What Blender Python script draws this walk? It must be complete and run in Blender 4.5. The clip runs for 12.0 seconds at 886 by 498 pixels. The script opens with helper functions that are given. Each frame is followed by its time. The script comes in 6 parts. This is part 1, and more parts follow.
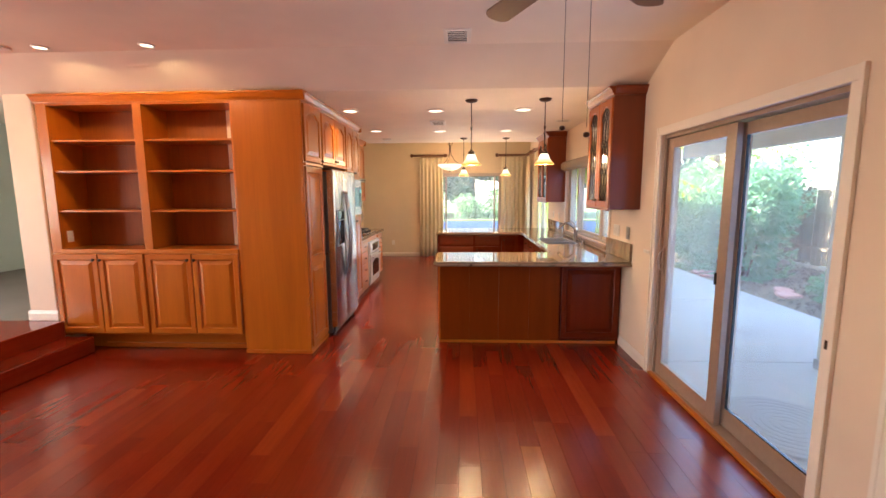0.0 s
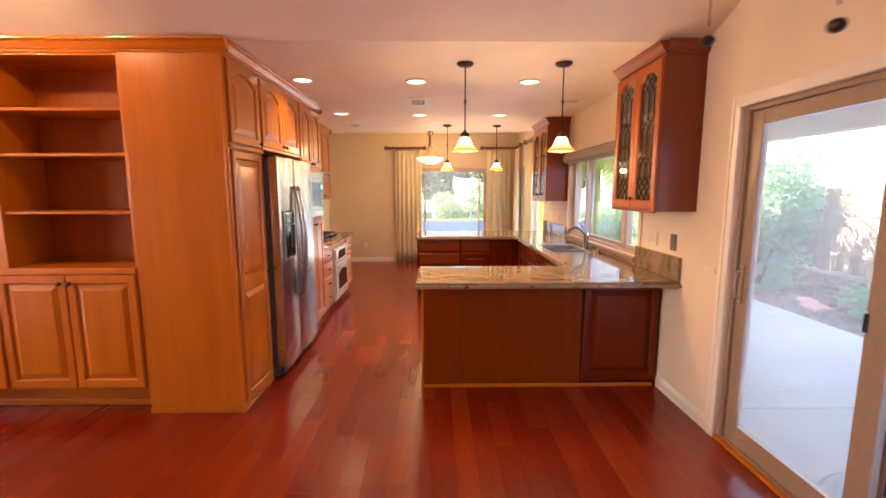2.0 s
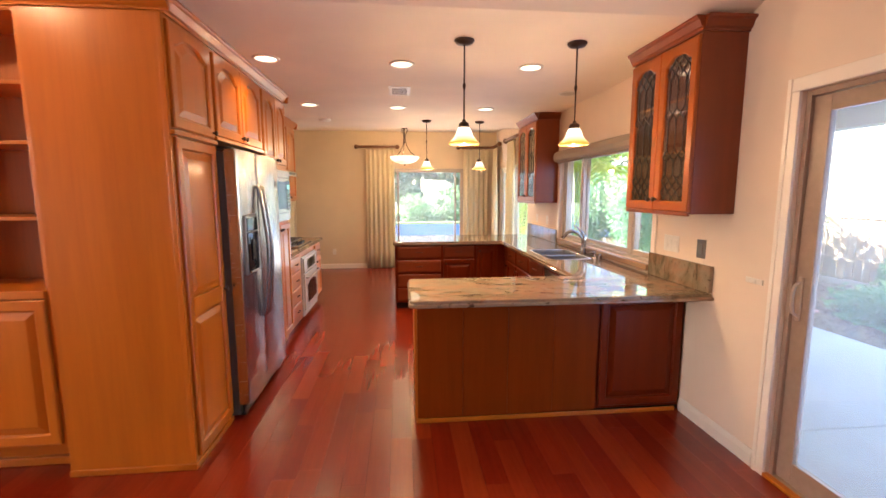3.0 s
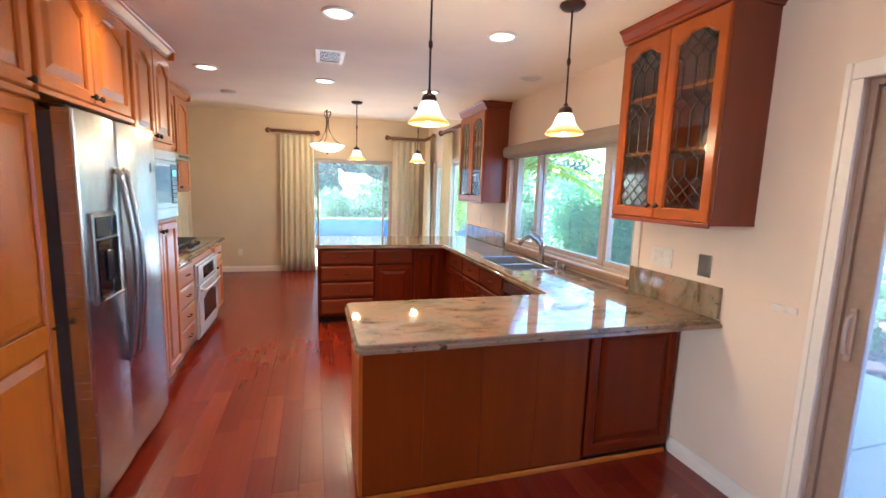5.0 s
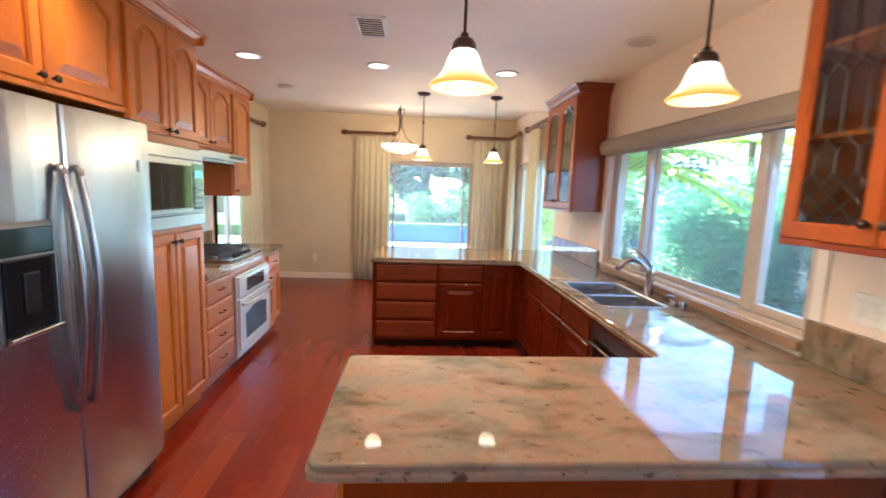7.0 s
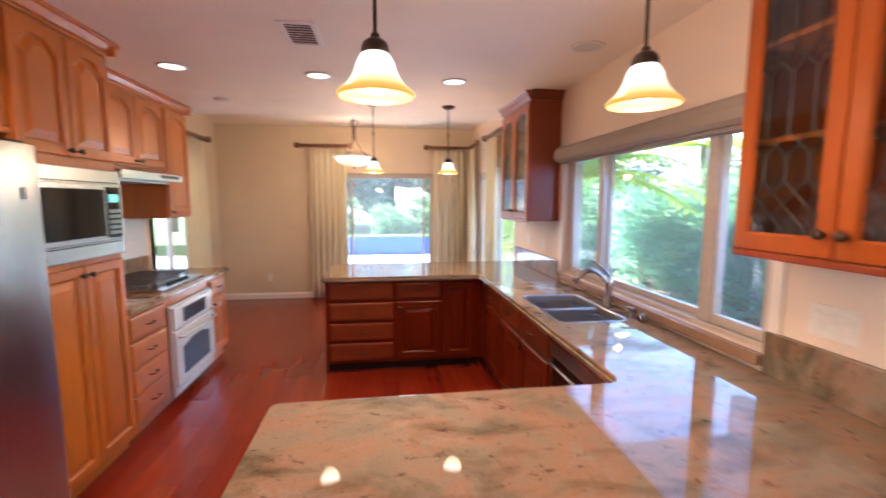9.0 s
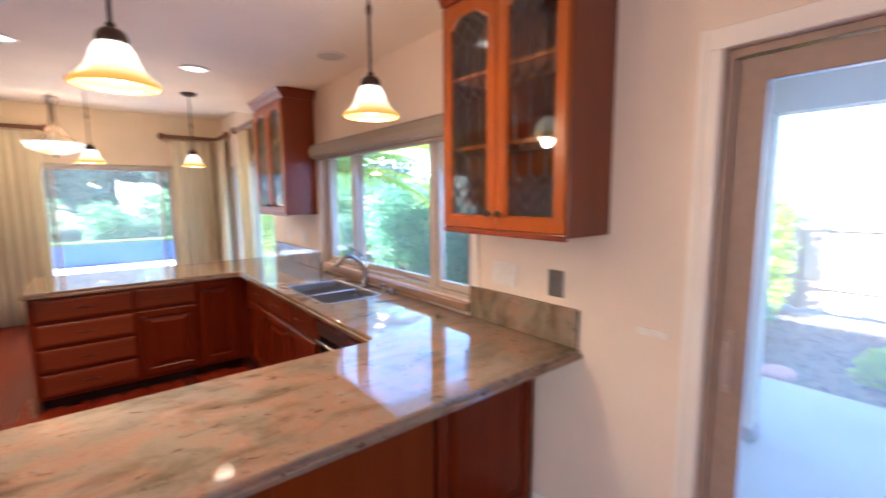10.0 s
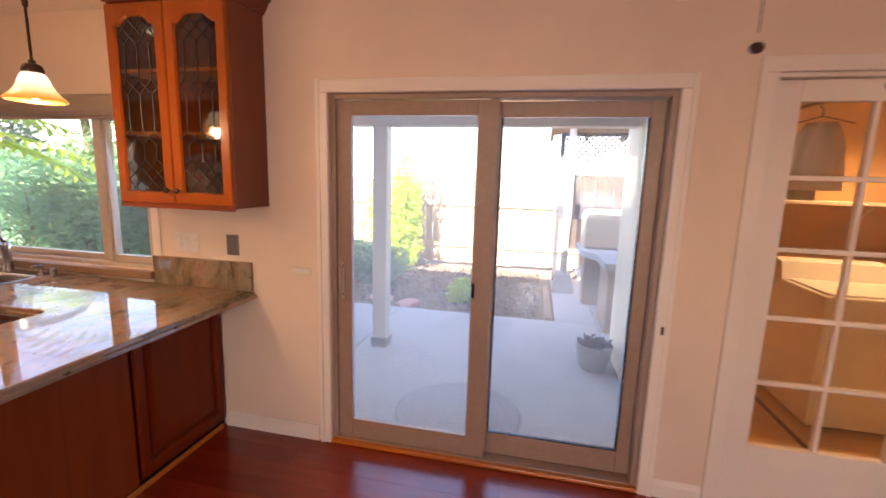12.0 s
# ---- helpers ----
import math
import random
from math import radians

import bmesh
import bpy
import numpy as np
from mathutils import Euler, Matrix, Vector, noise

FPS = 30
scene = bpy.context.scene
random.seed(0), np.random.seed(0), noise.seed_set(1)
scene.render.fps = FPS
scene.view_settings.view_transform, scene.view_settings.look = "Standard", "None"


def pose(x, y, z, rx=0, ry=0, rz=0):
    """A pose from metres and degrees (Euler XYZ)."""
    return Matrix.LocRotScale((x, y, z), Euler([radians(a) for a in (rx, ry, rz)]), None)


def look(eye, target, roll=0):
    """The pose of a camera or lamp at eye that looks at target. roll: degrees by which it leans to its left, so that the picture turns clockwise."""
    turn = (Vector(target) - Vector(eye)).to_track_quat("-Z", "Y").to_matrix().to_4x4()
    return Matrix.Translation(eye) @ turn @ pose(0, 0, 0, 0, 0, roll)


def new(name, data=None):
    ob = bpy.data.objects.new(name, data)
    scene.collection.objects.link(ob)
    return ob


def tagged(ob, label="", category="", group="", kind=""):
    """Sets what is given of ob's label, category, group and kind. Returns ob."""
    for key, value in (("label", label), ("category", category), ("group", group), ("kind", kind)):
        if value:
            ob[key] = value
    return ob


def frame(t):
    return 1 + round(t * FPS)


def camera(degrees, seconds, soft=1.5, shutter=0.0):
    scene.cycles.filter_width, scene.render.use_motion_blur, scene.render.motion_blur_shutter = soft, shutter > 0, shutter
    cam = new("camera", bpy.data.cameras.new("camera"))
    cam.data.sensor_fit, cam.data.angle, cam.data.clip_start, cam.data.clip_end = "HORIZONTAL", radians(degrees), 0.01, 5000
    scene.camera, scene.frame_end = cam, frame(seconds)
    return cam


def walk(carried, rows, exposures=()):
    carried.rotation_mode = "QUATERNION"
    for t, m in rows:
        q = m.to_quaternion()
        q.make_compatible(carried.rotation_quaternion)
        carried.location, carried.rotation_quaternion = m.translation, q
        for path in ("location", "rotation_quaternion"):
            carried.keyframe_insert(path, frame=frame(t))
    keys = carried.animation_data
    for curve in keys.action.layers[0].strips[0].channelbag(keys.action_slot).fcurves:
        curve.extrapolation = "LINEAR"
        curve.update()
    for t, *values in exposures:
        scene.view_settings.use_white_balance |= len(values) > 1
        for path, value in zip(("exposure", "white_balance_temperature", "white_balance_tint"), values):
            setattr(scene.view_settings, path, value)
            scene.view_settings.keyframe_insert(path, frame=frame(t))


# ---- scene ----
cam = camera(91.6, 12.0, shutter=0.5)
PATH = [
    (0, (0.389, 0.425, 1.552), (0.304, 2.406, 1.289), -0.3),
    (0.5, (0.363, 0.677, 1.531), (0.302, 2.659, 1.268), -0.2),
    (1, (0.327, 0.963, 1.541), (0.299, 2.944, 1.272), -0.1),
    (1.5, (0.314, 1.261, 1.533), (0.31, 3.243, 1.265), -0.0),
    (2, (0.277, 1.55, 1.528), (0.304, 3.531, 1.258), -0.1),
    (2.5, (0.164, 1.819, 1.522), (0.267, 3.798, 1.252), -0.2),
    (3, (0.081, 2.067, 1.512), (0.271, 4.041, 1.252), -0.1),
    (3.5, (0.007, 2.279, 1.517), (0.306, 4.24, 1.264), 0.2),
    (3.7, (-0.032, 2.329, 1.511), (0.313, 4.282, 1.256), 0.5),
    (5.5, (-0.034, 3.024, 1.517), (0.558, 4.914, 1.24), 2.0),
    (6, (0.089, 3.183, 1.514), (0.62, 5.092, 1.244), 2.2),
    (6.5, (0.216, 3.382, 1.51), (0.602, 5.326, 1.244), 2.4),
    (7, (0.355, 3.574, 1.52), (0.497, 5.551, 1.253), 2.1),
    (7.2, (0.415, 3.651, 1.506), (0.458, 5.634, 1.247), 2.6),
    (8.8, (0.545, 3.785, 1.518), (0.677, 5.772, 1.326), 0.6),
    (9, (0.501, 3.74, 1.559), (0.779, 5.707, 1.335), 0.1),
    (9.5, (0.433, 3.635, 1.543), (1.201, 5.468, 1.324), -0.4),
    (10, (0.422, 3.483, 1.539), (1.666, 5.031, 1.296), -0.4),
    (10.5, (0.326, 3.28, 1.55), (1.931, 4.441, 1.274), 0.8),
    (11, (0.216, 3.164, 1.579), (2.015, 3.974, 1.253), 1.5),
    (11.5, (0.023, 3.054, 1.554), (1.917, 3.613, 1.236), 1.3),
    (12, (-0.166, 2.93, 1.571), (1.764, 3.341, 1.245), 1.7),
]
EXPO = [(0.0, 3.35, 6500, 14), (1.0, 3.4, 7100, 22), (2.0, 3.45, 7300, 24), (2.5, 3.45, 7000, 21), (3.5, 3.5, 6000, 12), (5.5, 3.45, 4950, 3), (7.0, 3.45, 4950, 2), (9.0, 3.3, 5400, 18), (9.5, 3.35, 5350, 20), (10.0, 3.3, 5100, 12), (10.5, 3.05, 5400, 8), (11.0, 2.95, 6300, 20), (12.0, 2.9, 6900, 27)]
walk(cam, [(t, look(eye, target, roll)) for t, eye, target, roll in PATH], EXPO)

# ---- world, sun and large lights ----
world = bpy.data.worlds.new("sky")
scene.world = world
world.use_nodes = True
sky = world.node_tree.nodes.new("ShaderNodeTexSky")
sky.sky_type, sky.sun_disc = "NISHITA", False
SUN_ELEV, SUN_AZ = 36.0, -75.0
sky.sun_elevation, sky.sun_rotation = radians(SUN_ELEV), radians(SUN_AZ)
world.node_tree.nodes["Background"].inputs["Strength"].default_value = 0.15
world.node_tree.links.new(sky.outputs[0], world.node_tree.nodes["Background"].inputs["Color"])
sun = new("sun", bpy.data.lights.new("sun", "SUN"))
sun.data.energy, sun.data.angle, sun.data.color = 5.0, radians(0.6), (1.0, 0.93, 0.82)
sun_from = Vector((math.sin(radians(SUN_AZ)) * math.cos(radians(SUN_ELEV)), math.cos(radians(SUN_AZ)) * math.cos(radians(SUN_ELEV)), math.sin(radians(SUN_ELEV))))
sun.matrix_world = look(sun_from * 30, (0, 0, 0))
WARM = (1.0, 0.67, 0.35)


def window_light(name, place, toward, w, h, watts, color=(0.80, 0.92, 1.0)):
    """Sky light that comes in through an opening."""
    lamp = new(name, bpy.data.lights.new(name, "AREA"))
    lamp.data.shape, lamp.data.size, lamp.data.size_y, lamp.data.energy = "RECTANGLE", w, h, watts
    lamp.data.color = color
    lamp.matrix_world = look(place, toward)
    return lamp


BLUE = (0.30, 0.52, 1.0)
window_light("daylight_patio_door", (2.16, 3.16, 1.05), (0, 3.16, 0.9), 1.5, 1.7, 2.0, BLUE)
window_light("daylight_sink_window", (2.16, 6.17, 1.45), (-0.8, 6.2, 0.3), 1.8, 0.8, 1.0, BLUE)
window_light("daylight_dining_door", (0.55, 10.98, 1.1), (0.5, 5, 0.9), 1.4, 1.7, 1.0, (0.62, 0.8, 1.0))
window_light("daylight_dining_side", (2.16, 9.5, 1.1), (0, 9.4, 0.9), 1.5, 1.7, 1.2, (0.5, 0.7, 1.0))
window_light("daylight_dining_west", (-2.12, 9.35, 1.1), (0, 9.3, 0.9), 0.9, 1.6, 0.5)
# the west window is unseen; its lamp is added to light the left side
window_light("daylight_west_window", (-7.2, 2.0, 1.6), (0, 2.4, 0.9), 2.8, 1.3, 12, (1.0, 0.9, 0.8))
# added fill lamp inside the west window, aimed to brighten the raised room
window_light("fill_raised_room", (-6.92, 3.0, 1.6), (-5.0, 6.6, 1.2), 0.9, 1.3, 4.5, (0.95, 1.0, 0.95))

# ---- materials ----
def nodes_of(name, color, rough=0.5, metal=0.0):
    m = bpy.data.materials.new(name)
    m.use_nodes = True
    b = m.node_tree.nodes["Principled BSDF"]
    b.inputs["Base Color"].default_value = (*color, 1)
    b.inputs["Roughness"].default_value = rough
    b.inputs["Metallic"].default_value = metal
    return m, m.node_tree.nodes, m.node_tree.links, b


def coords(n, l, scale, kind="Object"):
    tc, mp, info, off, add = (n.new("ShaderNode" + k) for k in ("TexCoord", "Mapping", "ObjectInfo", "VectorMath", "VectorMath"))
    mp.inputs["Scale"].default_value = scale
    off.operation, add.operation = "SCALE", "ADD"
    off.inputs[0].default_value = (7.3, 11.9, 5.1)
    l.new(info.outputs["Random"], off.inputs["Scale"])
    l.new(tc.outputs[kind], add.inputs[0])
    l.new(off.outputs[0], add.inputs[1])
    l.new(add.outputs[0], mp.inputs["Vector"])
    return mp.outputs["Vector"]


def noise_of(n, l, vec, scale, detail=4, rough=0.55, distort=0.0):
    t = n.new("ShaderNodeTexNoise")
    t.inputs["Scale"].default_value, t.inputs["Detail"].default_value = scale, detail
    t.inputs["Roughness"].default_value, t.inputs["Distortion"].default_value = rough, distort
    l.new(vec, t.inputs["Vector"])
    return t.outputs["Fac"]


def ramp(n, l, fac, stops):
    r = n.new("ShaderNodeValToRGB")
    while len(r.color_ramp.elements) < len(stops):
        r.color_ramp.elements.new(0.5)
    for e, (p, c) in zip(r.color_ramp.elements, stops):
        e.position, e.color = p, (*c, 1)
    l.new(fac, r.inputs["Fac"])
    return r.outputs["Color"]


def mixed(n, l, fac, a, b, kind="MIX"):
    x = n.new("ShaderNodeMix")
    x.data_type, x.blend_type = "RGBA", kind
    for sock, v in ((x.inputs[0], fac), (x.inputs[6], a), (x.inputs[7], b)):
        if isinstance(v, (int, float)):
            sock.default_value = v
        elif isinstance(v, tuple):
            sock.default_value = (*v, 1)
        else:
            l.new(v, sock)
    return x.outputs[2]


def bump(n, l, b, fac, strength=0.1, dist=0.002):
    k = n.new("ShaderNodeBump")
    k.inputs["Strength"].default_value, k.inputs["Distance"].default_value = strength, dist
    l.new(fac, k.inputs["Height"])
    l.new(k.outputs["Normal"], b.inputs["Normal"])


def rough_var(n, l, b, fac, lo, hi):
    r = n.new("ShaderNodeMapRange")
    r.inputs["To Min"].default_value, r.inputs["To Max"].default_value = lo, hi
    l.new(fac, r.inputs["Value"])
    l.new(r.outputs[0], b.inputs["Roughness"])


def scaled(c, k):
    return tuple(min(1.0, v * k) for v in c)


def paint(name, color, rough=0.6, relief=0.06, scale=60, vary=0.06):
    m, n, l, b = nodes_of(name, color, rough)
    v = coords(n, l, (1, 1, 1))
    big, fine = noise_of(n, l, v, 1.3, 3), noise_of(n, l, v, scale, 3)
    l.new(ramp(n, l, big, [(0.3, scaled(color, 1 - vary)), (0.7, scaled(color, 1 + vary))]), b.inputs["Base Color"])
    bump(n, l, b, fine, relief, 0.003)
    rough_var(n, l, b, fine, rough - 0.06, rough + 0.08)
    return m


def wood(name, color, grain="z", rough=0.3, strength=0.25, coat=0.07, gloss=0.34):
    m, n, l, b = nodes_of(name, color, rough)
    k = {"z": (1, 1, 0.06), "x": (0.06, 1, 1), "y": (1, 0.06, 1)}[grain]
    v = coords(n, l, k)
    fine = noise_of(n, l, v, 55, 5, 0.65, 0.3)
    broad = noise_of(n, l, v, 7, 3, 0.5, 0.6)
    info = n.new("ShaderNodeObjectInfo")
    a = ramp(n, l, fine, [(0.30, scaled(color, 1 - 0.32 * strength)), (0.55, color), (0.8, scaled(color, 1 + 0.16 * strength))])
    tone = ramp(n, l, broad, [(0.3, (0.78, 0.74, 0.70)), (0.7, (1.0, 1.0, 1.0))])
    c = mixed(n, l, 0.8, a, tone, "MULTIPLY")
    each = ramp(n, l, info.outputs["Random"], [(0.0, (0.86, 0.82, 0.80)), (1.0, (1.0, 1.0, 1.0))])
    l.new(mixed(n, l, 1.0, c, each, "MULTIPLY"), b.inputs["Base Color"])
    rough_var(n, l, b, broad, rough - 0.05, rough + 0.08)
    b.inputs["Coat Weight"].default_value, b.inputs["Coat Roughness"].default_value = coat, 0.12
    b.inputs["Specular IOR Level"].default_value = gloss
    bump(n, l, b, fine, 0.05, 0.001)
    return m


def floor_wood(name, islands):
    m, n, l, b = nodes_of(name, (0.2, 0.04, 0.02), 0.2)
    v = coords(n, l, (1, 0.05, 1))
    fine, broad = noise_of(n, l, v, 70, 5, 0.65, 0.4), noise_of(n, l, v, 9, 3, 0.5, 0.8)
    smear = noise_of(n, l, coords(n, l, (1, 1, 1)), 2.2, 4)
    if islands:
        rnd = n.new("ShaderNodeNewGeometry").outputs["Random Per Island"]
    else:
        rnd = n.new("ShaderNodeObjectInfo").outputs["Random"]
    board = ramp(n, l, rnd, [(0.0, (0.205, 0.014, 0.003)), (0.5, (0.235, 0.019, 0.004)), (0.88, (0.255, 0.024, 0.005)), (1.0, (0.315, 0.038, 0.008))])
    g = ramp(n, l, fine, [(0.3, (0.86, 0.80, 0.76)), (0.65, (1, 1, 1))])
    h = ramp(n, l, broad, [(0.3, (0.84, 0.78, 0.76)), (0.7, (1, 1, 1))])
    l.new(mixed(n, l, 1.0, mixed(n, l, 1.0, board, g, "MULTIPLY"), h, "MULTIPLY"), b.inputs["Base Color"])
    rough_var(n, l, b, smear, 0.17, 0.27)
    b.inputs["Specular IOR Level"].default_value = 0.8
    bump(n, l, b, smear, 0.03, 0.004)
    return m


def granite(name):
    m, n, l, b = nodes_of(name, (0.5, 0.42, 0.33), 0.08)
    v = coords(n, l, (1, 1, 1))
    stretch = coords(n, l, (1.0, 2.0, 1))
    cloud = noise_of(n, l, v, 5.5, 5, 0.6, 0.5)
    patch = noise_of(n, l, stretch, 3.3, 6, 0.62, 0.5)
    fleck = noise_of(n, l, v, 110, 3, 0.6)
    speck = noise_of(n, l, stretch, 17, 6, 0.72, 0.6)
    base = ramp(n, l, cloud, [(0.30, (0.225, 0.18, 0.12)), (0.46, (0.275, 0.205, 0.135)), (0.58, (0.32, 0.19, 0.115)), (0.72, (0.31, 0.255, 0.19))])
    green = ramp(n, l, patch, [(0.30, (0.30, 0.34, 0.28)), (0.42, (0.72, 0.74, 0.68)), (0.52, (1, 1, 1))])
    spots = ramp(n, l, speck, [(0.34, (0.20, 0.12, 0.08)), (0.41, (1, 1, 1))])
    grit = ramp(n, l, fleck, [(0.32, (0.90, 0.88, 0.86)), (0.6, (1, 1, 1))])
    c = mixed(n, l, 0.8, mixed(n, l, 1.0, mixed(n, l, 1.0, base, grit, "MULTIPLY"), green, "MULTIPLY"), spots, "MULTIPLY")
    l.new(c, b.inputs["Base Color"])
    rough_var(n, l, b, fleck, 0.02, 0.05)
    return m


def steel(name, color=(0.56, 0.56, 0.55), rough=0.28, grain="x"):
    m, n, l, b = nodes_of(name, color, rough, 1.0)
    k = {"x": (0.02, 1, 1), "y": (1, 0.02, 1), "z": (1, 1, 0.02)}[grain]
    f = noise_of(n, l, coords(n, l, k), 260, 2)
    rough_var(n, l, b, f, rough - 0.05, rough + 0.07)
    bump(n, l, b, f, 0.02, 0.0005)
    return m


def plain(name, color, rough=0.5, metal=0.0):
    m, n, l, b = nodes_of(name, color, rough, metal)
    f = noise_of(n, l, coords(n, l, (1, 1, 1)), 30, 3)
    l.new(ramp(n, l, f, [(0.25, scaled(color, 0.9)), (0.75, scaled(color, 1.06))]), b.inputs["Base Color"])
    rough_var(n, l, b, f, max(0.02, rough - 0.05), rough + 0.05)
    return m


def pane_glass(name, tint=(0.97, 0.99, 0.98), gloss=1.0, rough=0.0):
    """Thin clear glass: light goes straight through, Fresnel gives the gloss."""
    m, n, l, b = nodes_of(name, tint, 0.0)
    out = n["Material Output"]
    n.remove(b)
    t, g, x = n.new("ShaderNodeBsdfTransparent"), n.new("ShaderNodeBsdfGlossy"), n.new("ShaderNodeMixShader")
    t.inputs["Color"].default_value = (*tint, 1)
    g.inputs["Roughness"].default_value = rough
    lw, pw, mul = n.new("ShaderNodeLayerWeight"), n.new("ShaderNodeMath"), n.new("ShaderNodeMath")
    lw.inputs["Blend"].default_value = 0.5
    pw.operation, pw.inputs[1].default_value = "POWER", 4.0
    mul.operation, mul.inputs[1].default_value, mul.inputs[2].default_value = "MULTIPLY_ADD", 0.55 * gloss, 0.035 * gloss
    l.new(lw.outputs["Facing"], pw.inputs[0])
    l.new(pw.outputs[0], mul.inputs[0])
    l.new(mul.outputs[0], x.inputs[0])
    l.new(t.outputs[0], x.inputs[1])
    l.new(g.outputs[0], x.inputs[2])
    l.new(x.outputs[0], out.inputs["Surface"])
    return m


def hazy_glass(name, haze=0.10):
    """Window glass with a pale film: glare haze put into the shader, over some dust."""
    m = pane_glass(name)
    n, l = m.node_tree.nodes, m.node_tree.links
    out = n["Material Output"]
    clear = out.inputs["Surface"].links[0].from_socket
    d, t, s, x = n.new("ShaderNodeBsdfDiffuse"), n.new("ShaderNodeBsdfTranslucent"), n.new("ShaderNodeMixShader"), n.new("ShaderNodeMixShader")
    f = noise_of(n, l, coords(n, l, (1, 1, 1)), 2.5, 5, 0.65)
    r = n.new("ShaderNodeMapRange")
    r.inputs["To Min"].default_value, r.inputs["To Max"].default_value = haze * 0.6, haze * 1.4
    l.new(f, r.inputs["Value"])
    for k in (d, t):
        k.inputs["Color"].default_value = (0.90, 0.87, 0.81, 1)
    s.inputs[0].default_value = 0.7
    l.new(d.outputs[0], s.inputs[1])
    l.new(t.outputs[0], s.inputs[2])
    l.new(r.outputs[0], x.inputs[0])
    l.new(clear, x.inputs[1])
    l.new(s.outputs[0], x.inputs[2])
    l.new(x.outputs[0], out.inputs["Surface"])
    return m


def glow(name, color, strength):
    m, n, l, b = nodes_of(name, color, 0.4)
    b.inputs["Emission Color"].default_value = (*color, 1)
    b.inputs["Emission Strength"].default_value = strength
    return m


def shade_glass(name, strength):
    """Amber alabaster glass of a lit lamp shade, bulb glow painted as height-graded emission."""
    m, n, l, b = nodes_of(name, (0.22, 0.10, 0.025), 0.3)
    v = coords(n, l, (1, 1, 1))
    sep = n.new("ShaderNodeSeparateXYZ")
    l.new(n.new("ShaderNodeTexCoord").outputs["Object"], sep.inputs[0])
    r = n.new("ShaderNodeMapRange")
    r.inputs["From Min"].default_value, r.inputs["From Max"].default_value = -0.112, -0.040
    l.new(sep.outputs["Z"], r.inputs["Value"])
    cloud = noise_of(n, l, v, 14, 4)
    # amber at the low edge, paler and stronger higher up
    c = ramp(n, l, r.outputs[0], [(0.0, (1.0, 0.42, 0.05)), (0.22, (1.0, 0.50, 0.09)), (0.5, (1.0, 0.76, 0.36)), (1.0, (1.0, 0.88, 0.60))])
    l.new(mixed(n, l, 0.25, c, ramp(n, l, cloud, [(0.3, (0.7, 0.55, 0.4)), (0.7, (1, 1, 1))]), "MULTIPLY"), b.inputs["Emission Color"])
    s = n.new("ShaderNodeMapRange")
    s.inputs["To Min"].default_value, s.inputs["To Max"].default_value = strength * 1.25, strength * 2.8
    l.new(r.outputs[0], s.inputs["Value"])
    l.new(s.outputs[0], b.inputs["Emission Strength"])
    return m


def leaf_mat(name, a, c):
    m, n, l, b = nodes_of(name, a, 0.5)
    rnd = n.new("ShaderNodeNewGeometry").outputs["Random Per Island"]
    l.new(ramp(n, l, rnd, [(0.0, a), (1.0, c)]), b.inputs["Base Color"])
    b.inputs["Subsurface Weight"].default_value = 0.0
    b.inputs["Transmission Weight"].default_value = 0.0
    tr, mx = n.new("ShaderNodeBsdfTranslucent"), n.new("ShaderNodeMixShader")
    tr.inputs["Color"].default_value = (*scaled(c, 1.3), 1)
    mx.inputs[0].default_value = 0.38
    l.new(b.outputs[0], mx.inputs[1])
    l.new(tr.outputs[0], mx.inputs[2])
    l.new(mx.outputs[0], n["Material Output"].inputs["Surface"])
    return m


def soil(name, a, c, scale=9, relief=0.5):
    m, n, l, b = nodes_of(name, a, 0.95)
    v = coords(n, l, (1, 1, 1))
    f, g = noise_of(n, l, v, scale, 8, 0.7), noise_of(n, l, v, 0.6, 3)
    x = ramp(n, l, f, [(0.3, a), (0.7, c)])
    l.new(mixed(n, l, 0.6, x, ramp(n, l, g, [(0.3, (0.7, 0.7, 0.7)), (0.7, (1, 1, 1))]), "MULTIPLY"), b.inputs["Base Color"])
    bump(n, l, b, f, relief, 0.02)
    return m


def cloth(name, color):
    """Woven cloth that lets some light through."""
    m = paint(name, color, 0.9, 0.25, 400, 0.08)
    n, l = m.node_tree.nodes, m.node_tree.links
    t, x = n.new("ShaderNodeBsdfTranslucent"), n.new("ShaderNodeMixShader")
    t.inputs["Color"].default_value = (*color, 1)
    x.inputs[0].default_value = 0.35
    l.new(n["Principled BSDF"].outputs[0], x.inputs[1])
    l.new(t.outputs[0], x.inputs[2])
    l.new(x.outputs[0], n["Material Output"].inputs["Surface"])
    return m


WALL = paint("warm_white_wall_paint", (0.77, 0.62, 0.48), 0.62)
TAN = paint("tan_wall_paint", (0.68, 0.55, 0.37), 0.62)
CEIL = paint("ceiling_paint", (0.84, 0.73, 0.60), 0.75, 0.1, 90)
PALE = paint("pale_green_paint", (0.66, 0.74, 0.68), 0.65)
TRIM = paint("white_gloss_trim_paint", (0.82, 0.74, 0.64), 0.35, 0.02)
VINYL = plain("almond_vinyl_frame", (0.34, 0.235, 0.175), 0.38)
WHITEVINYL = plain("white_vinyl_frame", (0.78, 0.73, 0.66), 0.38)
SASHVINYL = plain("pale_vinyl_sash", (0.50, 0.42, 0.34), 0.38)
CHERRY = wood("cherry_wood_upright", (0.56, 0.158, 0.008), "z", coat=0.2, gloss=0.45)
CHERRY_X = wood("cherry_wood_across", (0.56, 0.158, 0.008), "x", coat=0.2, gloss=0.45)
